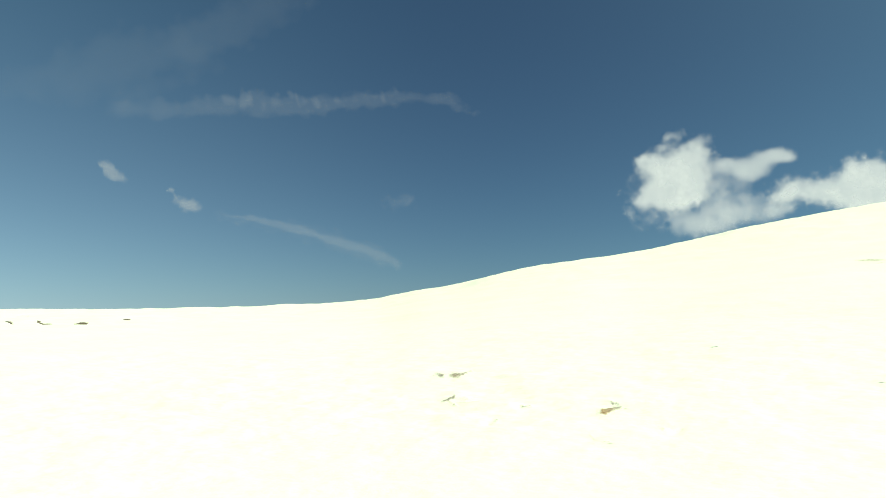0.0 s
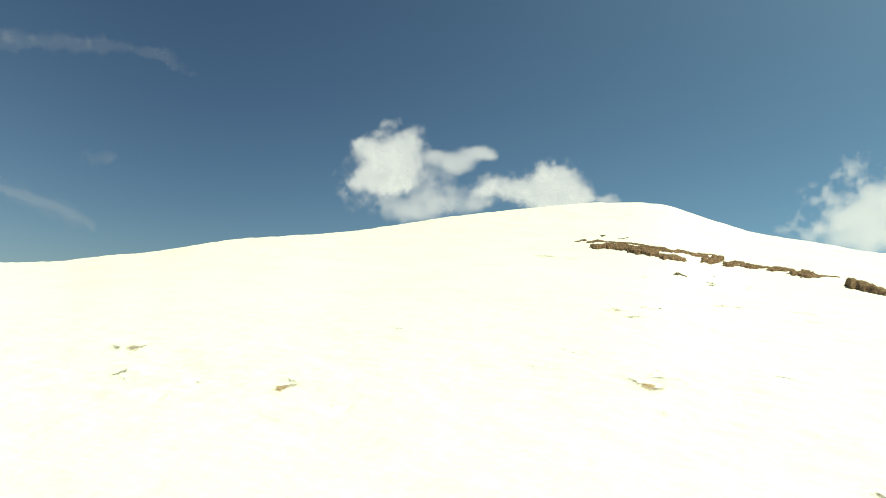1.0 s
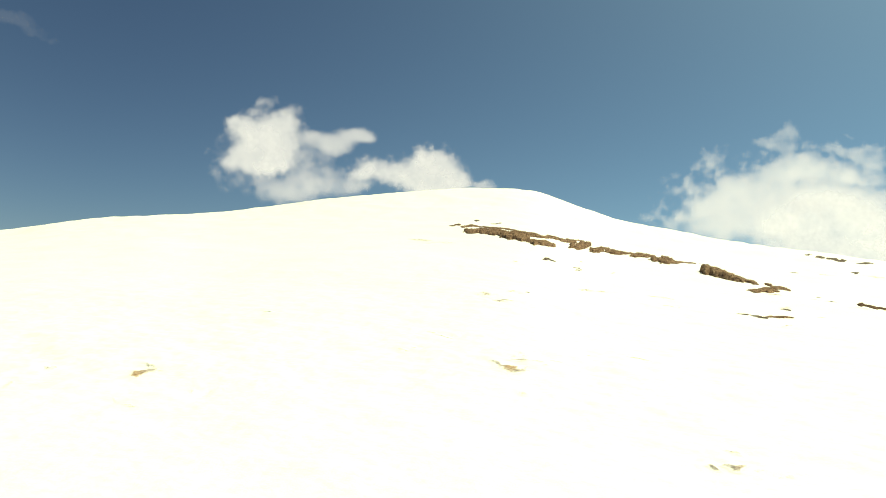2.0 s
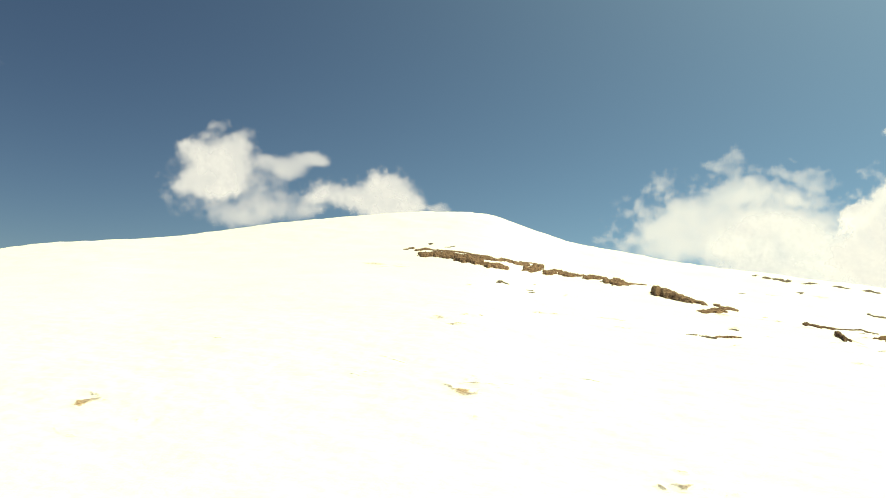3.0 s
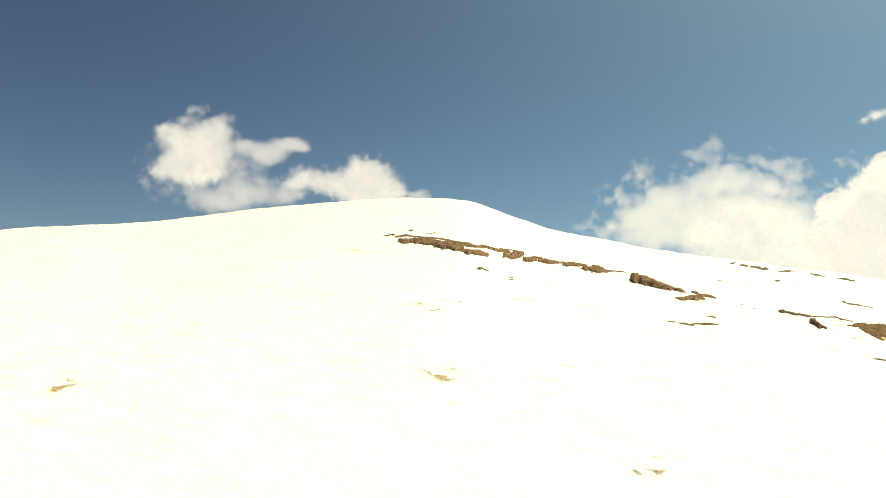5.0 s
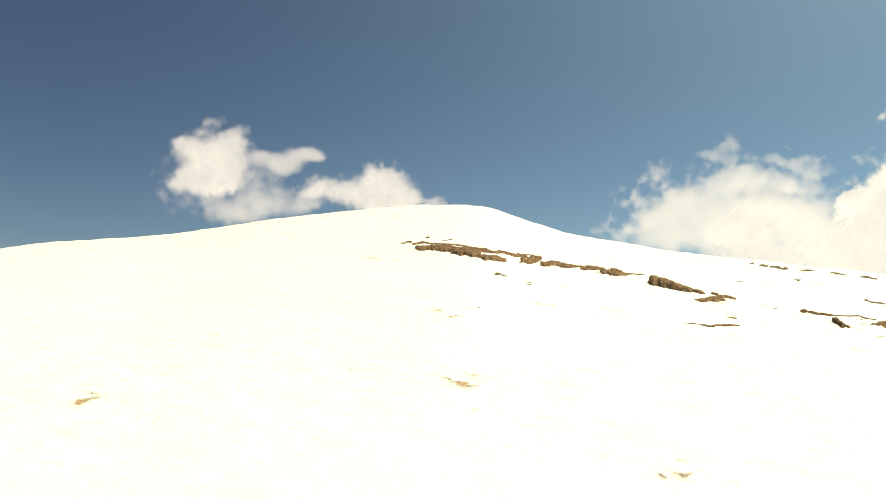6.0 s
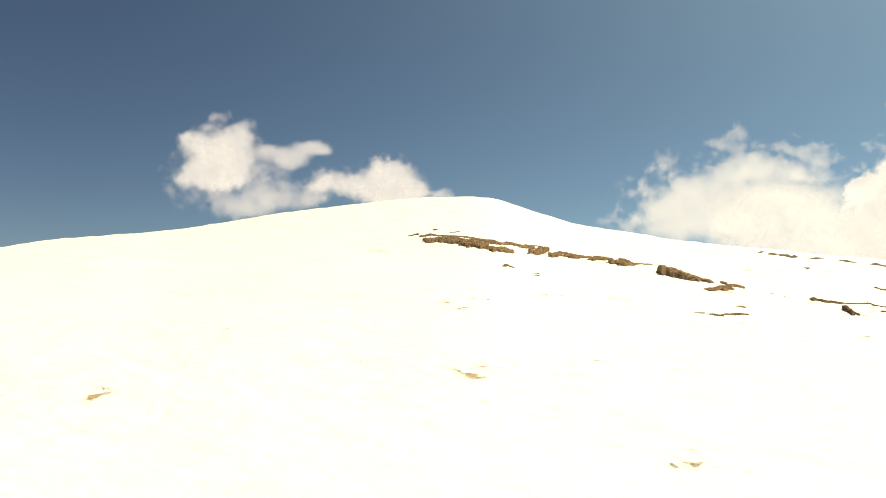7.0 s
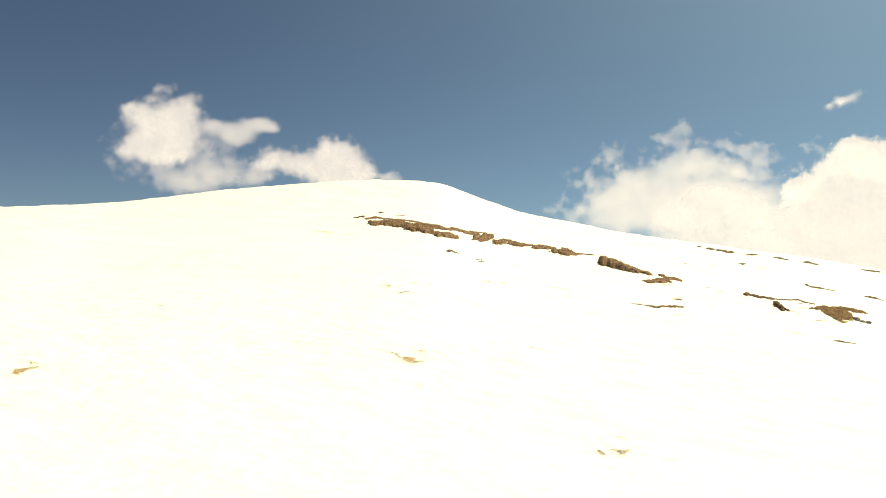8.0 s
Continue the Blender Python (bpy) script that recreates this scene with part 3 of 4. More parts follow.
sod("thin dark turf strip on the far slope", [(47.03, 25.58, 1, 0.32, 0.42, 0.24, 0.032), (47.05, 25.27, 0.27, -0.08, 0.58, 0.31, 0.044), (47.07, 24.97, -0.75, -0.71, 0.32, 0.17, 0.02)], GREY_TURF)
sod("small dark turf sliver in the snow", [(22.06, 12.41, 0.16, -0.08, 0.18, 0.11, 0.019), (22.26, 12.29, 0.18, -0.01, 0.11, 0.06, 0.01), (21.98, 12.54, 0.17, 0.01, 0.1, 0.06, 0.01)], GREY_TURF)
stone(30.92, 17.05, 0.15, "grey stone beside a brown turf patch")
stone(30.61, 16.65, 0.11, "grey stone beside a brown turf patch")
stone(30.43, 16.32, 0.12, "grey stone beside a brown turf patch")
sod("dark turf sliver on the flat snowfield", [(-35.04, 64.69, 0.92, -1.45, -0.52, 0.98, 0.032), (-33.75, 62.7, 1.01, -1.38, -0.52, 0.98, 0.031)], GREY_TURF, "turf_sliver", 0.3, "turf slivers on the flat snowfield")
sod("dark turf sliver on the flat snowfield", [(-32.96, 65.58, 1.64, -2.92, -0.45, 0.92, 0.032), (-31.17, 62.55, 0.55, -0.75, -0.53, 1.06, 0.034), (-30.76, 62.32, 0.26, 0.01, -0.39, 0.8, 0.023)], GREY_TURF, "turf_sliver", 0.3, "turf slivers on the flat snowfield")
sod("dark turf sliver on the flat snowfield", [(-28.74, 63.04, -0.05, 0.59, -0.54, 1.17, 0.038), (-28.62, 63.54, 0.32, -0, -0.66, 1.46, 0.05)], GREY_TURF, "turf_sliver", 0.3, "turf slivers on the flat snowfield")
sod("dark turf sliver on the flat snowfield", [(-27.32, 69.04, 0.26, -0.03, -0.41, 1.02, 0.028)], GREY_TURF, "turf_sliver", 0.3, "turf slivers on the flat snowfield")
sod("thick tapering wedge of brown turf with a steep dark end", [(37.15, 36.73, -0.14, -0.53, 1.74, 1.71, 0.496), (37, 35.88, -0.24, -0.79, 1.51, 1.46, 0.419), (36.5, 34.57, -0.3, -0.92, 1.3, 1.22, 0.351), (36.1, 33.32, -0.58, -1.14, 0.96, 0.87, 0.248), (36.1, 32.49, -0.53, -0.97, 0.54, 0.48, 0.129), (35.93, 31.81, -0.2, -0.46, 0.27, 0.24, 0.055)], WEDGE, "turf_bank", ragged=0.09, lumpy=0.13)
sod(FAR, [(64.28, 51.51, 0.5, 0.08, 0.49, 0.4, 0.039)], GREY_TURF, "turf_strip", 0.3, "turf strips under the skyline")
sod(FAR, [(64.02, 49.92, 0.36, -0.16, 0.69, 0.54, 0.062), (64.71, 49.25, 0.59, -0.41, 0.55, 0.42, 0.046), (65.24, 48.7, 0.78, 0.1, 0.48, 0.37, 0.039)], GREY_TURF, "turf_strip", 0.3, "turf strips under the skyline")
sod(FAR, [(65.61, 46.71, 0.67, -0.28, 0.4, 0.29, 0.031)], GREY_TURF, "turf_strip", 0.3, "turf strips under the skyline")
sod(FAR, [(66.84, 44.81, 0.3, -0.24, 0.49, 0.33, 0.038), (66.69, 44.01, 0.36, -0.3, 0.56, 0.37, 0.046)], GREY_TURF, "turf_strip", 0.3, "turf strips under the skyline")
sod(FAR, [(67.85, 42.49, 0.36, -0.3, 0.5, 0.32, 0.038), (67.91, 41.77, 0.22, -0.17, 0.46, 0.28, 0.034)], GREY_TURF, "turf_strip", 0.3, "turf strips under the skyline")
sod(FAR, [(72.01, 39.86, 0.5, -0.13, 0.74, 0.41, 0.047), (72.46, 39.25, 0.91, -0.16, 0.92, 0.5, 0.059)], GREY_TURF, "turf_strip", 0.3, "turf strips under the skyline")
sod(FAR, [(57.28, 41.62, 0.57, 0.11, 0.47, 0.35, 0.03), (56.73, 41.01, 0.28, 0.05, 0.71, 0.52, 0.05)], GREY_TURF, "turf_strip", 0.3, "turf strips under the skyline")
turf((27.57, 36.22), (27.77, 36.28), 0.036, (0.5, 1, 0.5), "thin dark sliver of turf at a crack in the snow", name='turf_sliver', mat=GREY_TURF, deep=1.5, group='slivers on the bare slope')
turf((33.27, 25.26), (33.77, 25.20), 0.038, (0.4, 1, 0.4), "thin dark sliver of turf at a crack in the snow", name='turf_sliver', mat=GREY_TURF, deep=1.5, group='slivers on the bare slope')
turf((34.24, 26.65), (34.76, 26.73), 0.028, (0.4, 1, 0.4), "thin dark sliver of turf at a crack in the snow", name='turf_sliver', mat=GREY_TURF, deep=1.5, group='slivers on the bare slope')
turf((48.10, 39.79), (48.70, 39.59), 0.064, (0.4, 1, 0.4), "thin dark sliver of turf at a crack in the snow", name='turf_sliver', mat=GREY_TURF, deep=1.5, group='slivers on the bare slope')
turf((27.43, 16.59), (28.52, 16.72), 0.029, (0.4, 1, 0.3, 0.7), "thin dark sliver of turf at a crack in the snow", name='turf_sliver', mat=GREY_TURF, deep=1.5, group='slivers on the bare slope')
turf((32.73, 20.75), (33.34, 20.42), 0.026, (0.4, 1, 0.3, 0.7), "thin dark sliver of turf at a crack in the snow", name='turf_sliver', mat=GREY_TURF, deep=1.5, group='slivers on the bare slope')
turf((12.44, 19.49), (12.68, 19.31), 0.025, (0.4, 1, 0.6, 0.4), "thin dark sliver of turf at a crack in the snow", name='turf_sliver', mat=GREY_TURF, deep=1.5, group='slivers on the bare slope')
turf((14.39, 21.24), (14.57, 21.24), 0.019, (0.4, 1, 0.4), "thin dark sliver of turf at a crack in the snow", name='turf_sliver', mat=GREY_TURF, deep=1.5, group='slivers on the bare slope')
turf((19.21, 24.83), (19.62, 24.84), 0.019, (0.4, 1, 0.5), "thin dark sliver of turf at a crack in the snow", name='turf_sliver', mat=GREY_TURF, deep=1.5, group='slivers on the bare slope')
turf((22.15, 23.76), (22.88, 23.94), 0.020, (0.4, 1, 0.5), "thin dark sliver of turf at a crack in the snow", name='turf_sliver', mat=GREY_TURF, deep=1.5, group='slivers on the bare slope')
# bare earth and dirt in the hollows; the grey also paints their walls' shade
grit_shade("bare tan earth with gritty grey and painted shade in a melt hollow", [(6.955, 10.627, -0.023, -0.161, 0.042, 0.061, 0.35, 0), (6.909, 10.421, -0.049, -0.21, 0.055, 0.076, 0.55, 0), (6.865, 10.219, -0.016, -0.125, 0.066, 0.093, 0.6, 0), (6.936, 9.901, 0.156, 0.073, 0.053, 0.085, 0.75, 0), (7.193, 10.151, 0.133, 0.126, 0.026, 0.049, 0.35, 0), (6.83, 9.915, 0.096, -0.02, 0.038, 0.059, 0.6, 0), (6.891, 10.12, 0.044, -0.069, 0.11, 0.165, 0.7, 1), (6.9, 10.043, 0.087, 0.016, 0.095, 0.153, 0.75, 1), (7.041, 10.19, 0.052, 0.011, 0.107, 0.17, 0.6, 0.6)], "earth_patch", "earth")
grit_shade("gritty grey smudge with painted shade in a melt hollow of the snow", [(7.52, 10.786, 0.1, 0.007, 0.057, 0.088, 0.7, 0), (7.58, 11.08, 0.058, 0.014, 0.049, 0.078, 0.25, 0), (7.62, 10.876, 0.059, 0.016, 0.057, 0.089, 0.5, 0), (7.889, 11.381, 0.032, 0.01, 0.043, 0.068, 0.3, 0), (7.389, 10.775, 0.068, 0.014, 0.023, 0.037, 0.25, 0), (7.907, 11.255, 0.047, 0.014, 0.043, 0.067, 0.25, 0)], "gritty_shade_smudge", "dirt")
grit_shade("faint grey fleck in the old snow", [(7.826, 10.69, 0.092, -0.007, 0.035, 0.05, 0.4, 0)], "grey_fleck", "dirt")
grit_shade("faint grey fleck in the old snow", [(7.735, 10.745, 0.044, 0.012, 0.041, 0.063, 0.3, 0)], "grey_fleck", "dirt")
grit_shade("faint grey fleck in the old snow", [(7.754, 10.429, 0.073, 0.019, 0.029, 0.042, 0.3, 0)], "grey_fleck", "dirt")
grit_shade("faint grey fleck in the old snow", [(8.186, 10.134, 0.041, 0.005, 0.044, 0.059, 0.35, 0)], "grey_fleck", "dirt")
grit_shade("faint grey fleck in the old snow", [(9.575, 11.735, 0.032, 0.004, 0.041, 0.054, 0.35, 0)], "grey_fleck", "dirt")
grit_shade("faint grey fleck in the old snow", [(6.033, 8.37, 0.031, -0.024, 0.028, 0.04, 0.3, 0)], "grey_fleck", "dirt")
grit_shade("faint grey fleck in the old snow", [(7.57, 11.734, 0.038, 0.001, 0.034, 0.057, 0.25, 0)], "grey_fleck", "dirt")
grit_shade("faint grey fleck in the old snow", [(1.569, 8.814, 0.034, -0.028, 0.005, 0.038, 0.25, 0)], "grey_fleck", "dirt")
grit_shade("faint grey fleck in the old snow", [(1.485, 9.197, 0.004, -0.122, 0.008, 0.026, 0.25, 0)], "grey_fleck", "dirt")
grit_shade("faint grey fleck in the old snow", [(2.339, 9.537, 0.01, -0.004, 0.017, 0.091, 0.25, 0)], "grey_fleck", "dirt")
grit_shade("faint grey fleck in the old snow", [(2.217, 11.079, 0.031, -0.005, 0.007, 0.047, 0.25, 0)], "grey_fleck", "dirt")
grit_shade("bare tan earth with gritty grey and painted shade in a melt hollow", [(1.872, 10.796, 0.037, -0.008, 0.021, 0.17, 0.75, 1), (1.902, 10.722, 0.046, 0.081, 0.008, 0.116, 0.7, 1), (1.968, 10.869, 0.066, 0.115, 0.009, 0.12, 0.6, 0.7), (2.04, 11, 0.076, 0.12, 0.011, 0.125, 0.6, 0.3), (2.109, 11.106, 0.057, 0.076, 0.013, 0.129, 0.6, 0), (2.163, 11.239, 0.031, -0.008, 0.018, 0.122, 0.4, 0), (2.164, 11.497, 0.028, -0.129, 0.017, 0.088, 0.3, 0), (2.137, 11.557, -0, -0.128, 0.019, 0.066, 0.3, 0)], "earth_patch", "earth")
grit_shade("gritty grey smudge with painted shade in a melt hollow of the snow", [(-0.285, 16.618, 0.041, -0.025, -0.005, 0.273, 1, 0), (-0.231, 16.798, 0.095, 0.07, -0.005, 0.186, 0.56, 0), (-0.36, 16.991, 0.067, -0.042, -0.006, 0.286, 0.28, 0)], "gritty_shade_smudge", "dirt")
grit_shade("gritty grey smudge with painted shade in a melt hollow of the snow", [(-0.005, 16.49, 0.08, -0.055, -0, 0.392, 1, 0.3), (-0.05, 16.575, 0.064, -0.043, -0.001, 0.217, 0.7, 0), (0.084, 16.58, 0.095, 0.054, -0.002, 0.217, 0.56, 0), (0.21, 16.914, 0.108, 0.381, -0.005, 0.141, 0.35, 0)], "gritty_shade_smudge", "dirt")
grit_shade("gritty grey smudge with painted shade in a melt hollow of the snow", [(-0.157, 12.834, 0.039, 0.098, -0.006, 0.108, 1, 0), (-0.107, 12.98, 0.044, 0.147, -0.007, 0.106, 0.84, 0), (-0.073, 13.07, 0.025, -0.011, -0.001, 0.094, 0.7, 0), (-0.038, 13.225, 0.019, -0.009, -0.001, 0.142, 0.84, 0), (-0.052, 12.53, 0.058, -0.181, 0.003, 0.079, 0.35, 0), (0.11, 12.91, 0.148, -0.082, 0.002, 0.227, 0.21, 0)], "gritty_shade_smudge", "dirt")
grit_shade("faint grey fleck in the old snow", [(0.947, 11.812, 0.05, -0.056, 0.006, 0.068, 0.35, 0)], "grey_fleck", "dirt")
grit_shade("faint grey fleck in the old snow", [(1.006, 11.677, 0.026, -0.011, 0.004, 0.047, 0.3, 0)], "grey_fleck", "dirt")
grit_shade("faint grey fleck in the old snow", [(0.504, 10.778, 0.024, -0.01, 0.003, 0.059, 0.3, 0)], "grey_fleck", "dirt")
grit_shade("faint grey fleck in the old snow", [(-44.19, 86.917, 0.413, -0.003, -0.664, 1.303, 0.35, 0)], "grey_fleck", "dirt")
grit_shade("faint grey fleck in the old snow", [(-43.685, 83.78, 0.389, 0.015, -0.665, 1.273, 0.3, 0)], "grey_fleck", "dirt")
grit_shade("bare tan earth with gritty grey and painted shade in a melt hollow", [(6.203, 5.297, 0.036, -0.029, 0.029, 0.028, 0.35, 0), (6.192, 5.243, -0.019, -0.067, 0.045, 0.036, 0.5, 0), (6.173, 5.183, -0.014, -0.052, 0.052, 0.042, 0.6, 0), (6.281, 5.273, 0.042, -0.023, 0.021, 0.02, 0.2, 0), (6.309, 5.243, 0.043, -0.012, 0.021, 0.02, 0.2, 0), (6.209, 5.182, 0.052, 0.008, 0.043, 0.044, 0.9, 0.35), (6.284, 5.204, 0.06, 0.016, 0.033, 0.035, 0.9, 0.35)], "earth_patch", "earth")
grit_shade("gritty grey smudge with painted shade in a melt hollow of the snow", [(6.032, 5.293, -0.023, -0.05, 0.042, 0.032, 0.9, 0), (6.011, 5.243, -0.002, -0.043, 0.029, 0.025, 0.7, 0), (6.06, 5.343, 0.041, -0.013, 0.019, 0.02, 0.2, 0)], "gritty_shade_smudge", "dirt")
grit_shade("gritty grey smudge with painted shade in a melt hollow of the snow", [(6.636, 5.676, 0.006, -0.061, 0.024, 0.021, 0.3, 0), (6.645, 5.623, 0.024, -0.033, 0.027, 0.025, 0.5, 0), (6.703, 5.634, 0.027, -0.008, 0.02, 0.019, 0.3, 0)], "gritty_shade_smudge", "dirt")
grit_shade("faint grey fleck in the old snow", [(28.267, 18.784, 0.337, 0.011, 0.208, 0.143, 0.35, 0)], "grey_fleck", "dirt")
grit_shade("faint grey fleck in the old snow", [(28.509, 17.87, -0.186, -0.273, 0.3, 0.187, 0.35, 0)], "grey_fleck", "dirt")
grit_shade("faint grey fleck in the old snow", [(31.482, 19.699, 0.378, 0.013, 0.275, 0.177, 0.35, 0)], "grey_fleck", "dirt")
grit_shade("faint grey fleck in the old snow", [(28.11, 16.711, 0.192, -0.127, 0.234, 0.143, 0.35, 0)], "grey_fleck", "dirt")
grit_shade("faint grey fleck in the old snow", [(22.664, 13.97, 0.153, -0.004, 0.126, 0.081, 0.3, 0)], "grey_fleck", "dirt")
grit_shade("faint grey fleck in the old snow", [(22.723, 13.223, 0.197, -0.114, 0.189, 0.113, 0.3, 0)], "grey_fleck", "dirt")
grit_shade("faint grey fleck in the old snow", [(6.472, 4.835, 0.017, -0.007, 0.022, 0.019, 0.3, 0)], "grey_fleck", "dirt")
grit_shade("faint grey fleck in the old snow", [(6.365, 4.852, 0.013, -0.004, 0.016, 0.014, 0.25, 0)], "grey_fleck", "dirt")
grit_shade("faint grey fleck in the old snow", [(6.332, 5.056, 0.024, -0.009, 0.016, 0.014, 0.25, 0)], "grey_fleck", "dirt")
grit_shade("faint grey fleck in the old snow", [(56.715, 39.519, 0.512, -0.441, 0.414, 0.29, 0.35, 0)], "grey_fleck", "dirt")
# grey lines that colour in the shade of small snow steps, with some dirt
grit_shade("faint line of painted shade and dirt in the old snow", [(21.73, 43.98, 0.36, -0.624, 0.196, 0.412, 0.42, 0.3)], "shade_dirt_streak", "dirt")
grit_shade("faint line of painted shade and dirt in the old snow", [(22.49, 42.22, 0.339, -0.25, 0.099, 0.195, 0.42, 0.3)], "shade_dirt_streak", "dirt")
grit_shade("faint line of painted shade and dirt in the old snow", [(12.61, 20.63, 0.002, -0.283, 0.215, 0.373, 0.42, 0.3)], "shade_dirt_streak", "dirt")
grit_shade("faint line of painted shade and dirt in the old snow", [(12.28, 19.33, 0.117, -0.122, 0.051, 0.086, 0.42, 0.3)], "shade_dirt_streak", "dirt")
grit_shade("faint line of painted shade and dirt in the old snow", [(12.67, 19.38, 0.08, -0.076, 0.02, 0.034, 0.42, 0.3)], "shade_dirt_streak", "dirt")
grit_shade("faint line of painted shade and dirt in the old snow", [(13.98, 21.39, 0.123, 0.039, 0.073, 0.119, 0.42, 0.3)], "shade_dirt_streak", "dirt")
grit_shade("faint line of painted shade and dirt in the old snow", [(19.2, 24.66, 0.361, -0.015, 0.155, 0.209, 0.42, 0.3)], "shade_dirt_streak", "dirt")
grit_shade("faint line of painted shade and dirt in the old snow", [(20.01, 24.71, 0.233, -0.021, 0.178, 0.229, 0.42, 0.3)], "shade_dirt_streak", "dirt")
grit_shade("faint line of painted shade and dirt in the old snow", [(21.21, 32.72, 0.087, -0.009, 0.179, 0.287, 0.42, 0.3)], "shade_dirt_streak", "dirt")
grit_shade("faint line of painted shade and dirt in the old snow", [(27.17, 32.93, 0.297, 0.195, 0.224, 0.28, 0.42, 0.3)], "shade_dirt_streak", "dirt")
grit_shade("faint line of painted shade and dirt in the old snow", [(32.02, 27.2, 0.367, -0.107, 0.27, 0.237, 0.42, 0.3)], "shade_dirt_streak", "dirt")
grit_shade("faint line of painted shade and dirt in the old snow", [(32.58, 26.55, 0.149, -0.419, 0.061, 0.052, 0.42, 0.3)], "shade_dirt_streak", "dirt")
grit_shade("faint line of painted shade and dirt in the old snow", [(32.8, 25.58, 0.073, -0.304, 0.07, 0.057, 0.42, 0.3)], "shade_dirt_streak", "dirt")
grit_shade("faint line of painted shade and dirt in the old snow", [(33.52, 25.25, 0.168, -0.223, 0.284, 0.22, 0.42, 0.3)], "shade_dirt_streak", "dirt")
grit_shade("faint line of painted shade and dirt in the old snow", [(22.57, 24.37, 0.311, -0.029, 0.16, 0.179, 0.42, 0.3)], "shade_dirt_streak", "dirt")
grit_shade("faint line of painted shade and dirt in the old snow", [(20.24, 21.38, 0.229, -0.051, 0.074, 0.082, 0.42, 0.3)], "shade_dirt_streak", "dirt")
grit_shade("faint line of painted shade and dirt in the old snow", [(27.77, 22.94, 0.541, 0.224, 0.486, 0.416, 0.42, 0.3)], "shade_dirt_streak", "dirt")
grit_shade("faint line of painted shade and dirt in the old snow", [(51.16, 39.45, 0.621, -0.28, 0.446, 0.351, 0.42, 0.3)], "shade_dirt_streak", "dirt")
grit_shade("faint line of painted shade and dirt in the old snow", [(26.49, 20.25, 0.149, -0.145, 0.063, 0.05, 0.42, 0.3)], "shade_dirt_streak", "dirt")
grit_shade("faint line of painted shade and dirt in the old snow", [(23.66, 17.49, 0.128, -0.107, 0.064, 0.049, 0.42, 0.3)], "shade_dirt_streak", "dirt")
grit_shade("faint line of painted shade and dirt in the old snow", [(22.3, 13.97, 0.02, -0.24, 0.05, 0.033, 0.42, 0.3)], "shade_dirt_streak", "dirt")
grit_shade("faint line of painted shade and dirt in the old snow", [(32.09, 22.72, 0.103, -0.214, 0.234, 0.171, 0.42, 0.3)], "shade_dirt_streak", "dirt")
grit_shade("faint line of painted shade and dirt in the old snow", [(21.37, 17.46, 0.317, 0.102, 0.114, 0.098, 0.42, 0.3)], "shade_dirt_streak", "dirt")
# raised crust edges on the wide snow
for p0, p1, h in (((20.96, 42.21), (23.06, 42.84), 0.05), ((12.11, 20.07), (12.98, 20.35), 0.03), ((21.73, 24.46), (22.95, 24.10), 0.035), ((6.05, 12.24), (6.17, 11.93), 0.02),
                  ((7.41, 13.59), (7.65, 13.16), 0.025), ((10.32, 11.71), (10.59, 11.26), 0.025), ((30.18, 19.55), (29.31, 18.28), 0.04), ((22.52, 14.34), (22.83, 14.11), 0.035),
                  ((6.31, 12.29), (6.47, 12.09), 0.02), ((7.53, 14.15), (7.55, 13.77), 0.025), ((5.54, 18.52), (5.69, 18.20), 0.025), ((8.22, 11.07), (8.46, 10.93), 0.02)):
    turf(p0, p1, h, (0.2, 0.8, 1.0, 0.7, 0.9, 0.3), "low raised edge of wind crust on old snow", "crust_edge", SNOW, deep=3, group="crust edges", steep=2, category="snow crust")


# ---- ground: one sheet out to the horizon ----
def snowfield():
    az = np.concatenate([np.arange(-180, -92, 2.0), np.arange(-92, 48, 0.16), np.arange(48, 180, 2.0)])
    r = [0.25]
    while r[-1] < 4200:
        q = r[-1]
        r.append(q * (1.006 if 5 < q < 32 else 1.011 if 32 <= q < 130 else 1.03 if q < 5 else 1.09))
    r = np.array(r)
    rr, aa = np.meshgrid(r, np.radians(az), indexing="ij")
    x, y = -np.sin(aa) * rr, np.cos(aa) * rr
    z = height(x.ravel(), y.ravel())
    verts = np.stack([x.ravel(), y.ravel(), z], -1)
    verts = np.concatenate([verts, [[0, 0, float(height(np.array([0.01]), np.array([0.01]))[0])]]])
    faces = grid_faces(len(r), len(az), True)
    ob = new("ground", mesh_from("ground", verts, faces[:, ::-1], SNOW))
    fan = bmesh.new()
    fan.from_mesh(ob.data)
    fan.verts.ensure_lookup_table()
    n = len(az)
    for k in range(n):
        fan.faces.new((fan.verts[len(r) * n], fan.verts[k], fan.verts[(k + 1) % n]))
    fan.to_mesh(ob.data)
    fan.free()
    return tagged(ob, "bright white old snow on a mountain slope with melt hollows", "snow", "", "structure")


snowfield()


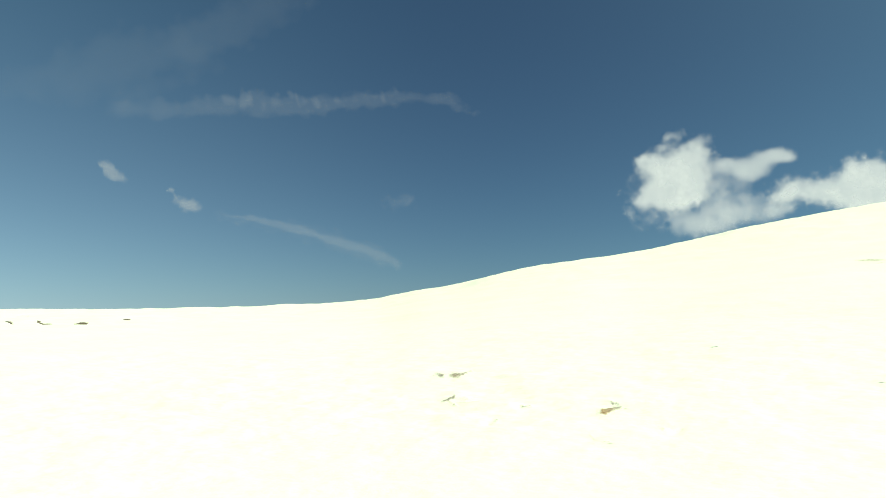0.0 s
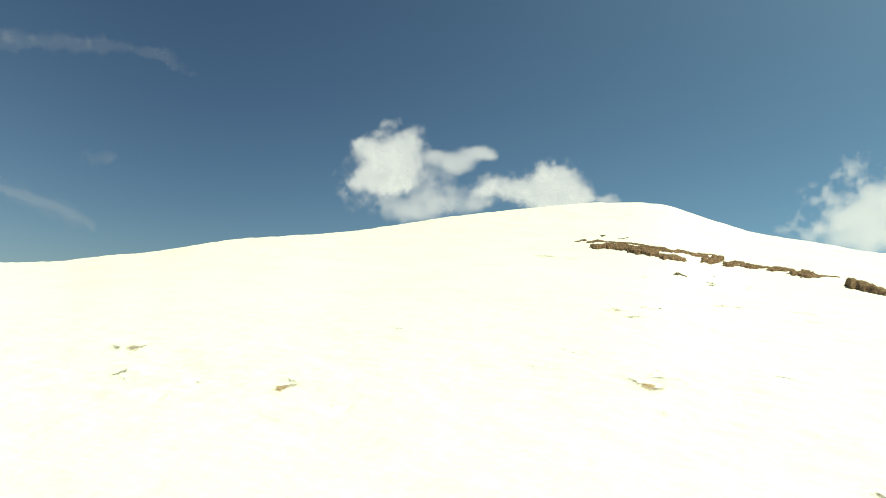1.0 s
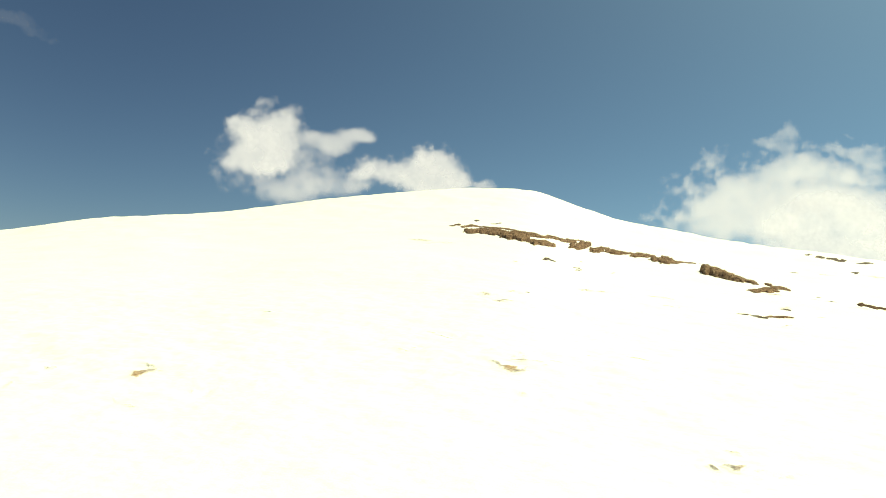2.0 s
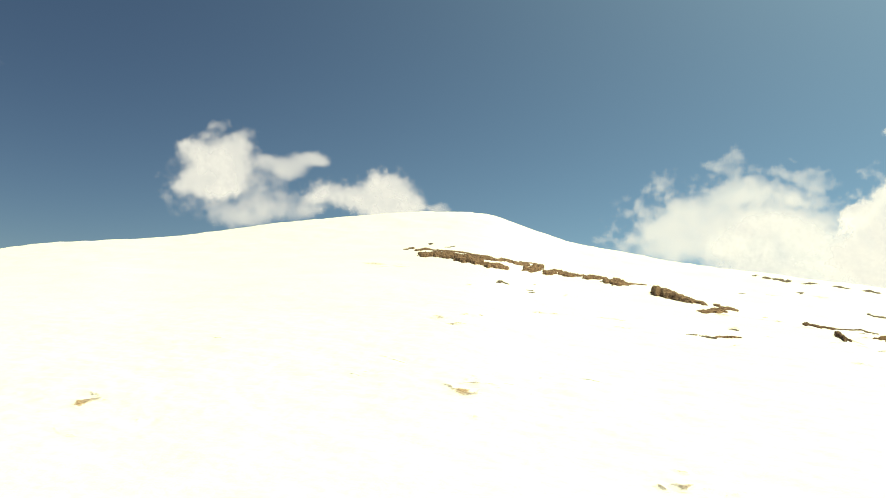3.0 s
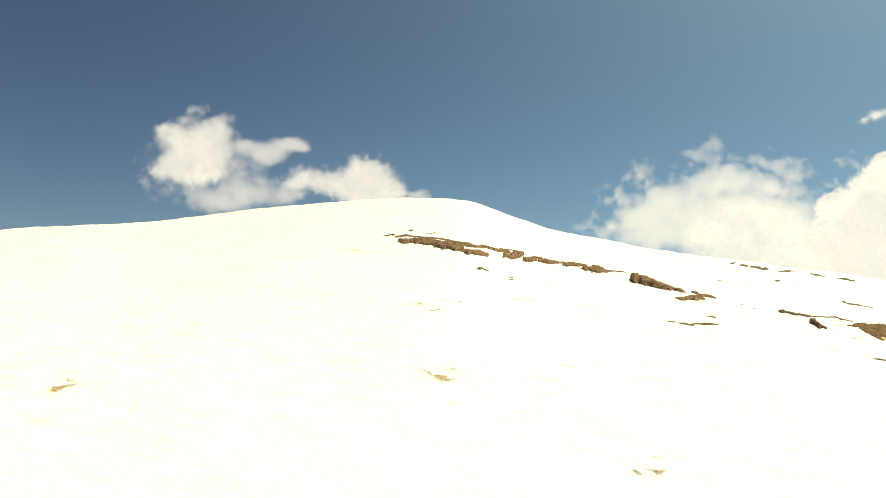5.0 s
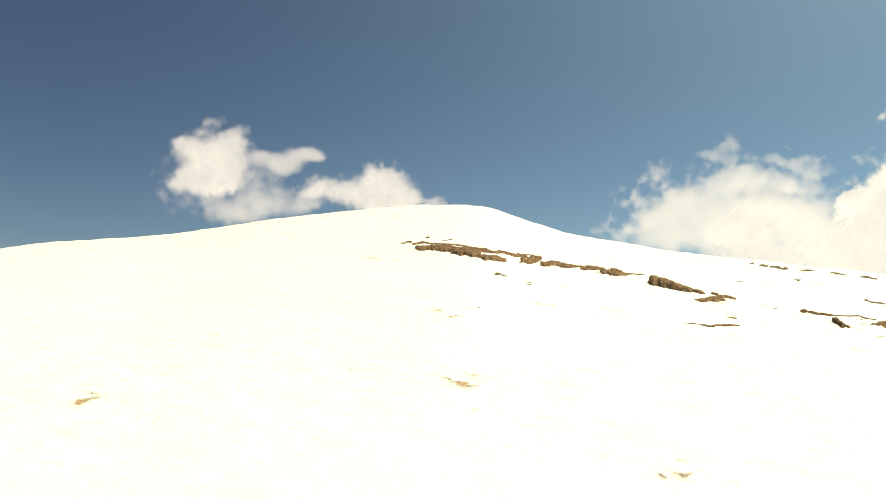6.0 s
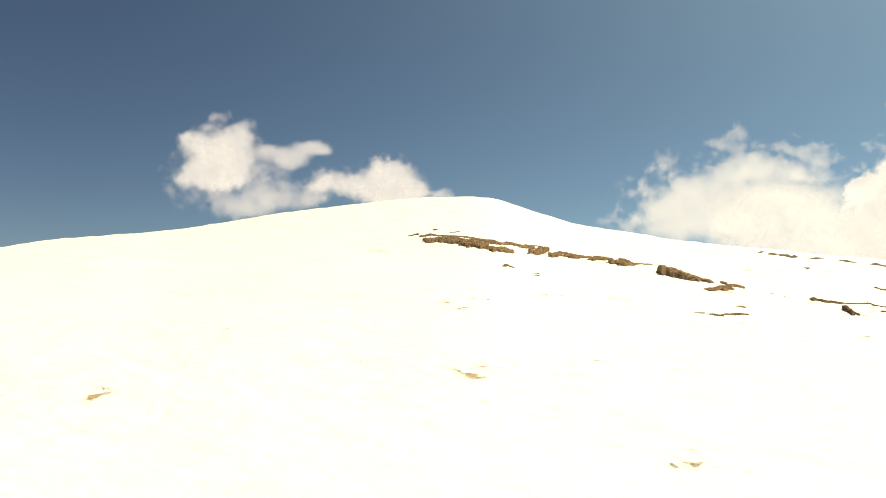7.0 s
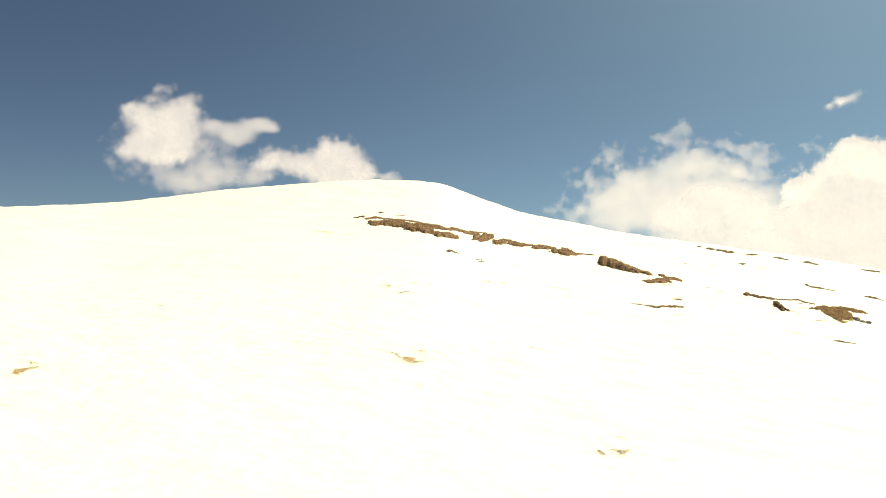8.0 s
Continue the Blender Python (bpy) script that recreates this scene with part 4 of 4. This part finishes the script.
# ---- clouds ----
def vapour(name, puffs, mat, distance, root, top=0.95, soft=0.5, torn=0.35, warp=0.22, grain_size=1.1, step=0.05, swell=0.045, billows=0.0, cut=0.3, gentle=1.0, uneven=0.11):
    """One body of vapour. puffs: bearing, height angle, two half sizes (degrees), weight, tilt. top: how opaque it gets;
    soft: how slowly it thickens inwards; torn: how ragged it is; billows: how much its rim bulges into small heads;
    gentle: above 1, how far its thin rim reaches in; uneven: how much it thins in places."""
    puffs = [(*p, 0)[:6] for p in puffs]
    reach = 2.3
    az0, az1 = min(p[0] - reach * max(p[2], p[3]) for p in puffs), max(p[0] + reach * max(p[2], p[3]) for p in puffs)
    el0, el1 = max(0.5, min(p[1] - reach * max(p[2] * abs(math.sin(radians(p[5]))), p[3]) for p in puffs)), max(p[1] + reach * max(p[2] * abs(math.sin(radians(p[5]))), p[3]) for p in puffs)
    az, el = np.meshgrid(np.arange(az0, az1, step), np.arange(el0, el1, step), indexing="ij")
    seed = int(abs(az0) * 17 + abs(el0) * 5)
    wx = az + warp * swirl(az / 1.3, el / 1.3, 6, seed + 20, 0.52)
    wy = el + warp * swirl(az / 1.3 + 7, el / 1.3, 6, seed + 30, 0.52)
    clear, even = np.ones_like(az), np.ones_like(az)
    for a, e, ra, re, w, tilt in puffs:
        c, s = math.cos(radians(tilt)), math.sin(radians(tilt))
        dx, dy = (wx - a) * c + (wy - e) * s, (wy - e) * c - (wx - a) * s
        q = (dx / ra) ** 2 + (dy / re) ** 2
        clear *= 1 - 0.97 * w * np.exp(-0.9 * q ** 1.1)
        dx, dy = (az - a) * c + (el - e) * s, (el - e) * c - (az - a) * s
        even *= 1 - 0.9 * w * np.exp(-0.7 * ((dx / ra) ** 2 + (dy / re) ** 2))
    mass = 1 - clear
    shreds = swirl(az / grain_size, el / grain_size, 7, seed + 50, 0.6)
    heads = 1 - 2.4 * np.abs(swirl(az / 0.8, el / 0.8, 4, seed + 70, 0.55))
    depth = mass + (torn * shreds + billows * heads) * np.clip(1.08 - mass, 0.03, 1) * np.clip(mass * 5, 0, 1) - cut
    thick = np.clip(depth / soft, 0, 1) ** gentle
    opaque = top * thick * thick * (3 - 2 * thick)
    opaque = opaque * (1 - uneven * np.clip(0.45 + 0.55 * swirl(az / 1.1, el / 1.1, 6, seed + 90, 0.52), 0, 1.6))
    rim = np.minimum.reduce([(az - az0), (az1 - az), (el - el0 + 9 * (el0 <= 0.5)), (el1 - el)])
    opaque = opaque * np.clip(rim / 0.15, 0, 1)
    rows, cols = az.shape
    quads = grid_faces(rows, cols)
    quads = quads[(opaque > 0.008).ravel()[quads].any(1)]
    used = np.unique(quads)
    slot = -np.ones(rows * cols, np.int64)
    slot[used] = np.arange(len(used))
    quads = slot[quads]
    a, e, d = np.radians(az.ravel()[used]), np.radians(el.ravel()[used]), opaque.ravel()[used]
    puffy = ((1 - even) * (1 + 0.10 * swirl(az / 1.6, el / 1.6, 2, seed, 0.4))).ravel()[used]
    way = np.stack([-np.sin(a) * np.cos(e), np.cos(a) * np.cos(e), np.sin(e)], -1)
    front = way * (distance * (1 - swell * puffy))[:, None]
    rear = way * (distance * (1 + 0.4 * swell * puffy) + 2)[:, None]
    n = len(used)
    me = mesh_from(name, np.concatenate([front, rear]) - np.array(root.location), np.concatenate([quads, quads[:, ::-1] + n]), mat)
    att = me.attributes.new("vapour", "FLOAT", "POINT")
    skin = 1 - np.sqrt(1 - np.minimum(d, 0.9999))
    att.data.foreach_set("value", np.concatenate([skin, skin]).astype(np.float32))
    ob = part(name, me, root)
    if name != "lobe":
        ob["kind"] = "stuff"
    return ob


def cloud(label, bodies, distance=3000.0, name="cloud"):
    """A cloud of several bodies, one behind another: each is the part's name, its material, its puffs and what vapour() takes besides."""
    a, e = (radians(v) for v in bodies[0][2][0][:2])
    root = new(name)
    root.location = Vector((-math.sin(a) * math.cos(e), math.cos(a) * math.cos(e), math.sin(e))) * distance
    for k, (piece, mat, puffs, more) in enumerate(bodies):
        vapour(piece, puffs, mat, distance * (1 + 0.06 * k), root, **more)
    return tagged(root, label, "cloud")


def along(points, widths, weights, spacing=0.9):
    """Puffs strung along a line of bearings and height angles."""
    puffs = []
    for (a0, e0), (a1, e1), r0, r1, w0, w1 in zip(points, points[1:], widths, widths[1:], weights, weights[1:]):
        n = max(2, int(math.hypot(a1 - a0, e1 - e0) / (min(r0, r1) * spacing)))
        slope = math.degrees(math.atan2(e1 - e0, a1 - a0))
        for k in range(n):
            f = k / n
            r = r0 + (r1 - r0) * f
            puffs.append((a0 + (a1 - a0) * f, e0 + (e1 - e0) * f, r * 1.7, r, w0 + (w1 - w0) * f, slope))
    return puffs


def ribs(points, width, weights, spacing=0.3):
    """The upright feathers into which an old trail breaks up."""
    puffs = []
    for (a0, e0), (a1, e1), w0, w1 in zip(points, points[1:], weights, weights[1:]):
        for k in range(max(1, int(abs(a1 - a0) / spacing))):
            f = RNG.uniform(0, 1)
            puffs.append((a0 + (a1 - a0) * f, e0 + (e1 - e0) * f + 0.5 * width + RNG.normal(0, 0.4 * width), RNG.uniform(0.12, 0.26), width * RNG.uniform(0.5, 1.1), (w0 + (w1 - w0) * f) * RNG.uniform(0.3, 0.9), RNG.normal(-14, 10)))
    return puffs


FULL = {"soft": 0.66, "torn": 0.24, "warp": 0.14, "billows": 0.03, "grain_size": 0.5, "swell": 0.03}
THINNED = {"top": 0.72, "soft": 0.85, "torn": 0.22, "warp": 0.15, "cut": 0.16, "grain_size": 0.8, "swell": 0.02}
RAGGED = {"top": 0.62, "soft": 0.8, "torn": 0.38, "warp": 0.22, "cut": 0.22, "grain_size": 0.7, "swell": 0.02}
lobe = [(-14.51, 9.27, 1.83, 1.76, 1, -6), (-13.87, 8.28, 1.93, 1.26, 1, -6), (-15.34, 10.28, 1.6, 1.28, 0.95, -6), (-13.33, 10.32, 1.32, 0.77, 0.9, -7), (-12.44, 10.58, 0.62, 0.38, 0.75, -7), (-15.51, 8.26, 1.6, 1.21, 0.95, -6), (-12.5, 7.8, 0.75, 0.7, 0.75, -6), (-16.04, 9.43, 1.07, 1.07, 0.9, -6), (-15.91, 10.98, 0.89, 0.64, 0.6, -6)]
fringe = [(-14.63, 12.01, 0.85, 0.39, 0.65, -7), (-13.89, 11.41, 0.7, 0.35, 0.5, -7), (-16.36, 11.69, 0.79, 0.47, 0.75, -6), (-16.8, 10.92, 0.47, 0.5, 0.6, -6), (-11.8, 7.3, 0.5, 0.55, 0.5, -6), (-15.65, 6.55, 1.25, 0.86, 0.75, -5), (-16.78, 6.21, 1.26, 0.79, 0.8, -5), (-14.71, 6.13, 0.42, 0.71, 0.5, -5), (-17.83, 6.98, 1.24, 0.88, 0.65, -5), (-19.13, 7.01, 1.25, 0.55, 0.55, -5), (-20.29, 6.61, 0.93, 0.48, 0.5, -5), (-17.53, 8.38, 0.65, 0.8, 0.55, -5), (-18.77, 7.81, 0.81, 0.33, 0.35, -5), (-11.28, 8.47, 0.85, 0.24, 0.25, -6)]
arm = [(-17.6, 9.89, 0.8, 0.55, 0.65, -6), (-18.92, 9.75, 1.03, 0.7, 0.9, -5), (-19.82, 9.76, 0.89, 0.63, 0.9, -5), (-20.38, 10.27, 0.82, 0.45, 0.8, -5), (-21.05, 10.52, 0.75, 0.45, 0.95, -5), (-21.67, 10.31, 0.64, 0.37, 0.9, -5), (-18.32, 10.18, 0.73, 0.33, 0.65, -6)]
cloud("white cumulus cloud with ragged top over the ridge", [("lobe", VAPOUR, lobe, {**FULL, "top": 0.97, "soft": 0.85, "cut": 0.13, "gentle": 2.1}), ("arm", VAPOUR, arm, {**THINNED, "top": 0.78, "torn": 0.12}), ("fringe", VAPOUR, fringe, THINNED), ("veil", VAPOUR, [(-17.2, 9.7, 1.0, 0.9, 0.6, -6), (-18.3, 8.8, 1.4, 0.7, 0.4, -6), (-17.3, 7.7, 1.2, 1.1, 0.55, -6), (-18.6, 7.3, 1.5, 0.9, 0.5, -5), (-19.8, 7.3, 1.2, 0.8, 0.5, -5), (-13.6, 6.9, 1.5, 0.8, 0.5, -6)], {**THINNED, "top": 0.4, "torn": 0.3, "cut": 0.1})])
lobe = [(-26.08, 8.2, 1.92, 1.53, 1, -4), (-25.5, 9.31, 0.76, 0.73, 0.95, -4), (-26.59, 9.16, 1.08, 0.77, 0.9, -4), (-27.56, 8.49, 1, 0.85, 0.9, -4), (-28.29, 7.92, 0.93, 0.73, 0.85, -4), (-24.73, 8.3, 0.95, 0.76, 0.85, -4), (-23.4, 8.08, 1.52, 0.8, 0.85, -4), (-22.06, 8.28, 1.13, 0.87, 0.9, -5), (-21.26, 7.72, 0.9, 0.86, 0.85, -5), (-26.71, 7.36, 2.39, 0.69, 1, -4)]
fringe = [(-29.07, 7.7, 0.85, 0.31, 0.65, -4), (-29.95, 7.83, 0.5, 0.35, 0.7, -3), (-30.39, 7.55, 0.47, 0.23, 0.5, -3), (-20.76, 7.41, 0.56, 0.78, 0.65, -5), (-21.4, 6.89, 0.94, 0.41, 0.6, -4), (-20.27, 6.88, 0.93, 0.41, 0.4, -5)]
cloud("rounded white cumulus cloud behind the summit ridge", [("lobe", VAPOUR, lobe, {**FULL, "top": 0.97, "billows": 0.08, "soft": 0.8, "cut": 0.2, "gentle": 1.8}), ("fringe", VAPOUR, fringe, THINNED)], 3300)
lobe = [(-51.21, 6.68, 2.78, 1.94, 1, -1), (-52.69, 6.99, 2.05, 1.3, 1, -1), (-49.87, 5.93, 1.94, 1.55, 0.95, -1), (-54.02, 6.35, 2.01, 1.17, 1, -1), (-55.64, 5.64, 2.62, 1.47, 1, -1), (-55.3, 4.0, 2.4, 1.1, 0.9, -1), (-52.08, 4.33, 4.13, 1.2, 1, -2), (-48.57, 5.34, 1, 1, 0.6, -2)]
fringe = [(-47.02, 7.36, 2.18, 1.23, 0.9, -1), (-45.22, 7.14, 1.62, 0.89, 0.85, -2), (-48.93, 8.69, 1.78, 0.96, 0.85, -1), (-46.45, 8.25, 1.24, 0.69, 0.75, -1), (-50.37, 9.89, 1.4, 0.84, 0.8), (-48.38, 9.24, 1.07, 0.61, 0.65, -1), (-47.42, 5.88, 1.81, 1.09, 0.75, -2), (-44.6, 6.1, 1.7, 0.9, 0.6, -2), (-46.2, 5.2, 2.3, 0.85, 0.62, -2), (-51.47, 9.37, 1.73, 0.66, 0.75), (-52.98, 8.94, 1.36, 0.64, 0.65)]
torn = [(-44.9, 9.9, 0.95, 0.5, 0.6, 30), (-42.98, 7.84, 1.05, 0.34, 0.65, -2), (-46.56, 10.34, 1.45, 0.47, 0.4, -1), (-48.14, 11.08, 1.07, 0.39, 0.45), (-48.9, 11.35, 1.2, 0.55, 0.45, -22), (-49.9, 11.75, 0.9, 0.45, 0.4, -7), (-49.38, 10.71, 1.24, 0.49, 0.5)]
rags = [(-52.43, 10.61, 1.09, 0.34, 0.8, 19), (-54.11, 10.11, 1, 0.63, 0.7, 1), (-54.86, 9.56, 0.86, 0.56, 0.7, 1), (-54.74, 10.62, 0.66, 0.3, 0.5, 1), (-53.65, 8.68, 1.18, 0.57, 0.7), (-54.79, 8.42, 0.79, 0.56, 0.65), (-53.02, 11.38, 0.37, 0.2, 0.6, 1)]
veil = [(-46.29, 7.7, 3.6, 1.6, 0.6, -1), (-45.63, 5.83, 3.6, 1.1, 0.85, -2), (-52.64, 8.9, 2.8, 1.2, 0.5), (-50.3, 7.9, 2.6, 1.1, 0.9, -1), (-54.6, 7.5, 2.2, 1.0, 0.9, -1)]
cloud("large white cumulus bank with torn wispy edges", [("lobe", BANK_VAPOUR, lobe, {**FULL, "top": 0.98, "torn": 0.22, "soft": 0.75}), ("fringe", BANK_VAPOUR, fringe, {**RAGGED, "top": 0.68, "cut": 0.17}), ("plume", BANK_VAPOUR, torn + rags, {**RAGGED, "top": 0.56, "soft": 0.85, "torn": 0.33}), ("veil", BANK_VAPOUR, veil, {**RAGGED, "top": 0.55, "cut": 0.1})], 3300)
lobe = [(-57.61, 7.41, 1.39, 1.39, 1), (-59.1, 8.69, 1.48, 1.48, 1, 1), (-60.12, 9.54, 1.21, 1.15, 1, 2), (-61.55, 8.67, 2.07, 2.07, 1, 1), (-59.67, 10.41, 0.61, 0.46, 0.9, 2), (-56.54, 7.92, 0.55, 0.61, 0.85), (-58.25, 5.32, 3.77, 1.57, 1, -1), (-62.07, 6.36, 2.64, 2.35, 1), (-60.18, 3.8, 3.64, 1.21, 1, -1)]
fringe = [(-57.56, 10.37, 0.79, 0.35, 0.45, 1), (-58.06, 9.97, 0.69, 0.28, 0.55, 1), (-56.83, 9.31, 0.58, 0.29, 0.45, 1), (-57.73, 10.95, 0.32, 0.25, 0.4, 2)]
cloud("bright towering white cumulus bank", [("lobe", BANK_VAPOUR, lobe, {**FULL, "top": 0.995, "soft": 0.4, "billows": 0.05}), ("fringe", BANK_VAPOUR, fringe, {**RAGGED, "top": 0.6})], 3050)
lobe = [(-58.54, 12.95, 0.31, 0.25, 0.85, 3), (-59.16, 13.21, 0.46, 0.34, 1, 3), (-59.76, 13.31, 0.42, 0.33, 0.75, 3), (-60.26, 13.64, 0.6, 0.36, 0.5, 4)]
cloud("small white cloud scrap high in the blue sky", [("lobe", BANK_VAPOUR, lobe, {**FULL, "top": 0.85, "soft": 0.8, "warp": 0.1, "grain_size": 0.5})], 2800)
line = [(23.6, 12.7), (21.6, 13.4), (19.5, 13.4), (17.3, 13.8), (15.1, 14.1), (12.9, 14.3), (11, 14.1), (9, 14.3), (7.5, 14.5), (5.1, 14.9), (2.8, 15.1), (0.4, 14.8), (-1.6, 14.1)]
body = along(line, [0.4, 0.45, 0.5, 0.5, 0.48, 0.5, 0.48, 0.46, 0.44, 0.38, 0.34, 0.4, 0.4], [0.15, 0.3, 0.4, 0.6, 0.75, 0.85, 0.8, 0.75, 0.68, 0.55, 0.4, 0.28, 0.15])
feathers = ribs(line, 0.5, [0, 0.1, 0.3, 0.6, 0.8, 0.9, 0.8, 0.8, 0.7, 0.3, 0.1, 0, 0])
HIGH = {"swell": 0.005, "soft": 0.9, "cut": 0.1}
cloud("old feathery vapour trail across the blue sky", [("plume", THIN_VAPOUR, body, {**HIGH, "top": 0.085, "torn": 0.45, "warp": 0.2}), ("feathering", THIN_VAPOUR, feathers, {**HIGH, "top": 0.13, "torn": 0.35, "warp": 0.15})], 4000, "vapour_trail")
line = [(16, 6.7), (13.8, 6.5), (11.9, 6.1), (9.6, 5.6), (7.7, 5), (5.8, 4.3), (3.9, 3.7)]
body = along(line, [0.12, 0.16, 0.18, 0.21, 0.23, 0.27, 0.26], [0.2, 0.4, 0.5, 0.6, 0.68, 0.8, 0.5])
veil = along(line, [0.3, 0.4, 0.45, 0.5, 0.5, 0.5, 0.4], [0.2, 0.3, 0.35, 0.4, 0.4, 0.4, 0.2])
cloud("short slanting vapour trail in the blue sky", [("plume", THIN_VAPOUR, body, {**HIGH, "top": 0.125, "torn": 0.5, "warp": 0.12}), ("veil", THIN_VAPOUR, veil, {**HIGH, "top": 0.06, "torn": 0.5, "warp": 0.2})], 4000, "vapour_trail")
SMALL = {**HIGH, "torn": 0.35, "warp": 0.12, "grain_size": 0.6, "step": 0.04}
for puffs in ([(23.23, 9.6, 0.5, 0.23, 0.75, 46), (22.88, 9.2, 0.54, 0.3, 0.9, 46), (22.56, 8.83, 0.4, 0.27, 0.75, 36)], [(19.17, 8.19, 0.25, 0.21, 0.7, -3), (18.18, 7.32, 0.67, 0.39, 0.9, 19), (18.87, 7.8, 0.42, 0.11, 0.5, 52), (17.67, 7.12, 0.43, 0.25, 0.6, -2)]):
    cloud("tiny thin cloud scrap in the blue sky", [("puff", THIN_VAPOUR, puffs, {**SMALL, "top": 0.42, "warp": 0.08})], 3600, "cloud_scrap")
cloud("faint wisp of cloud in the blue sky", [("puff", THIN_VAPOUR, [(3.88, 7.94, 1.08, 0.5, 0.6, -1), (3.33, 8.06, 0.46, 0.12, 0.6, -46)], {**SMALL, "top": 0.12, "torn": 0.28, "cut": 0.03})], 3600, "cloud_scrap")
for puffs in ([(24.73, 15.13, 4.86, 1.62, 0.9, -15), (21.03, 17.12, 4.39, 1.69, 0.8, -18), (18.51, 16.49, 4.53, 1.57, 0.5, -9)], [(14.54, 19.85, 3.56, 1.43, 0.9, -25), (17.11, 18.39, 3.16, 1.23, 0.7, -25)]):
    cloud("faint high veil of thin cloud in the blue sky", [("veil", THIN_VAPOUR, puffs, {**HIGH, "top": 0.045, "torn": 0.35, "warp": 0.6, "grain_size": 3.0, "step": 0.15})], 4600, "cirrus_veil")
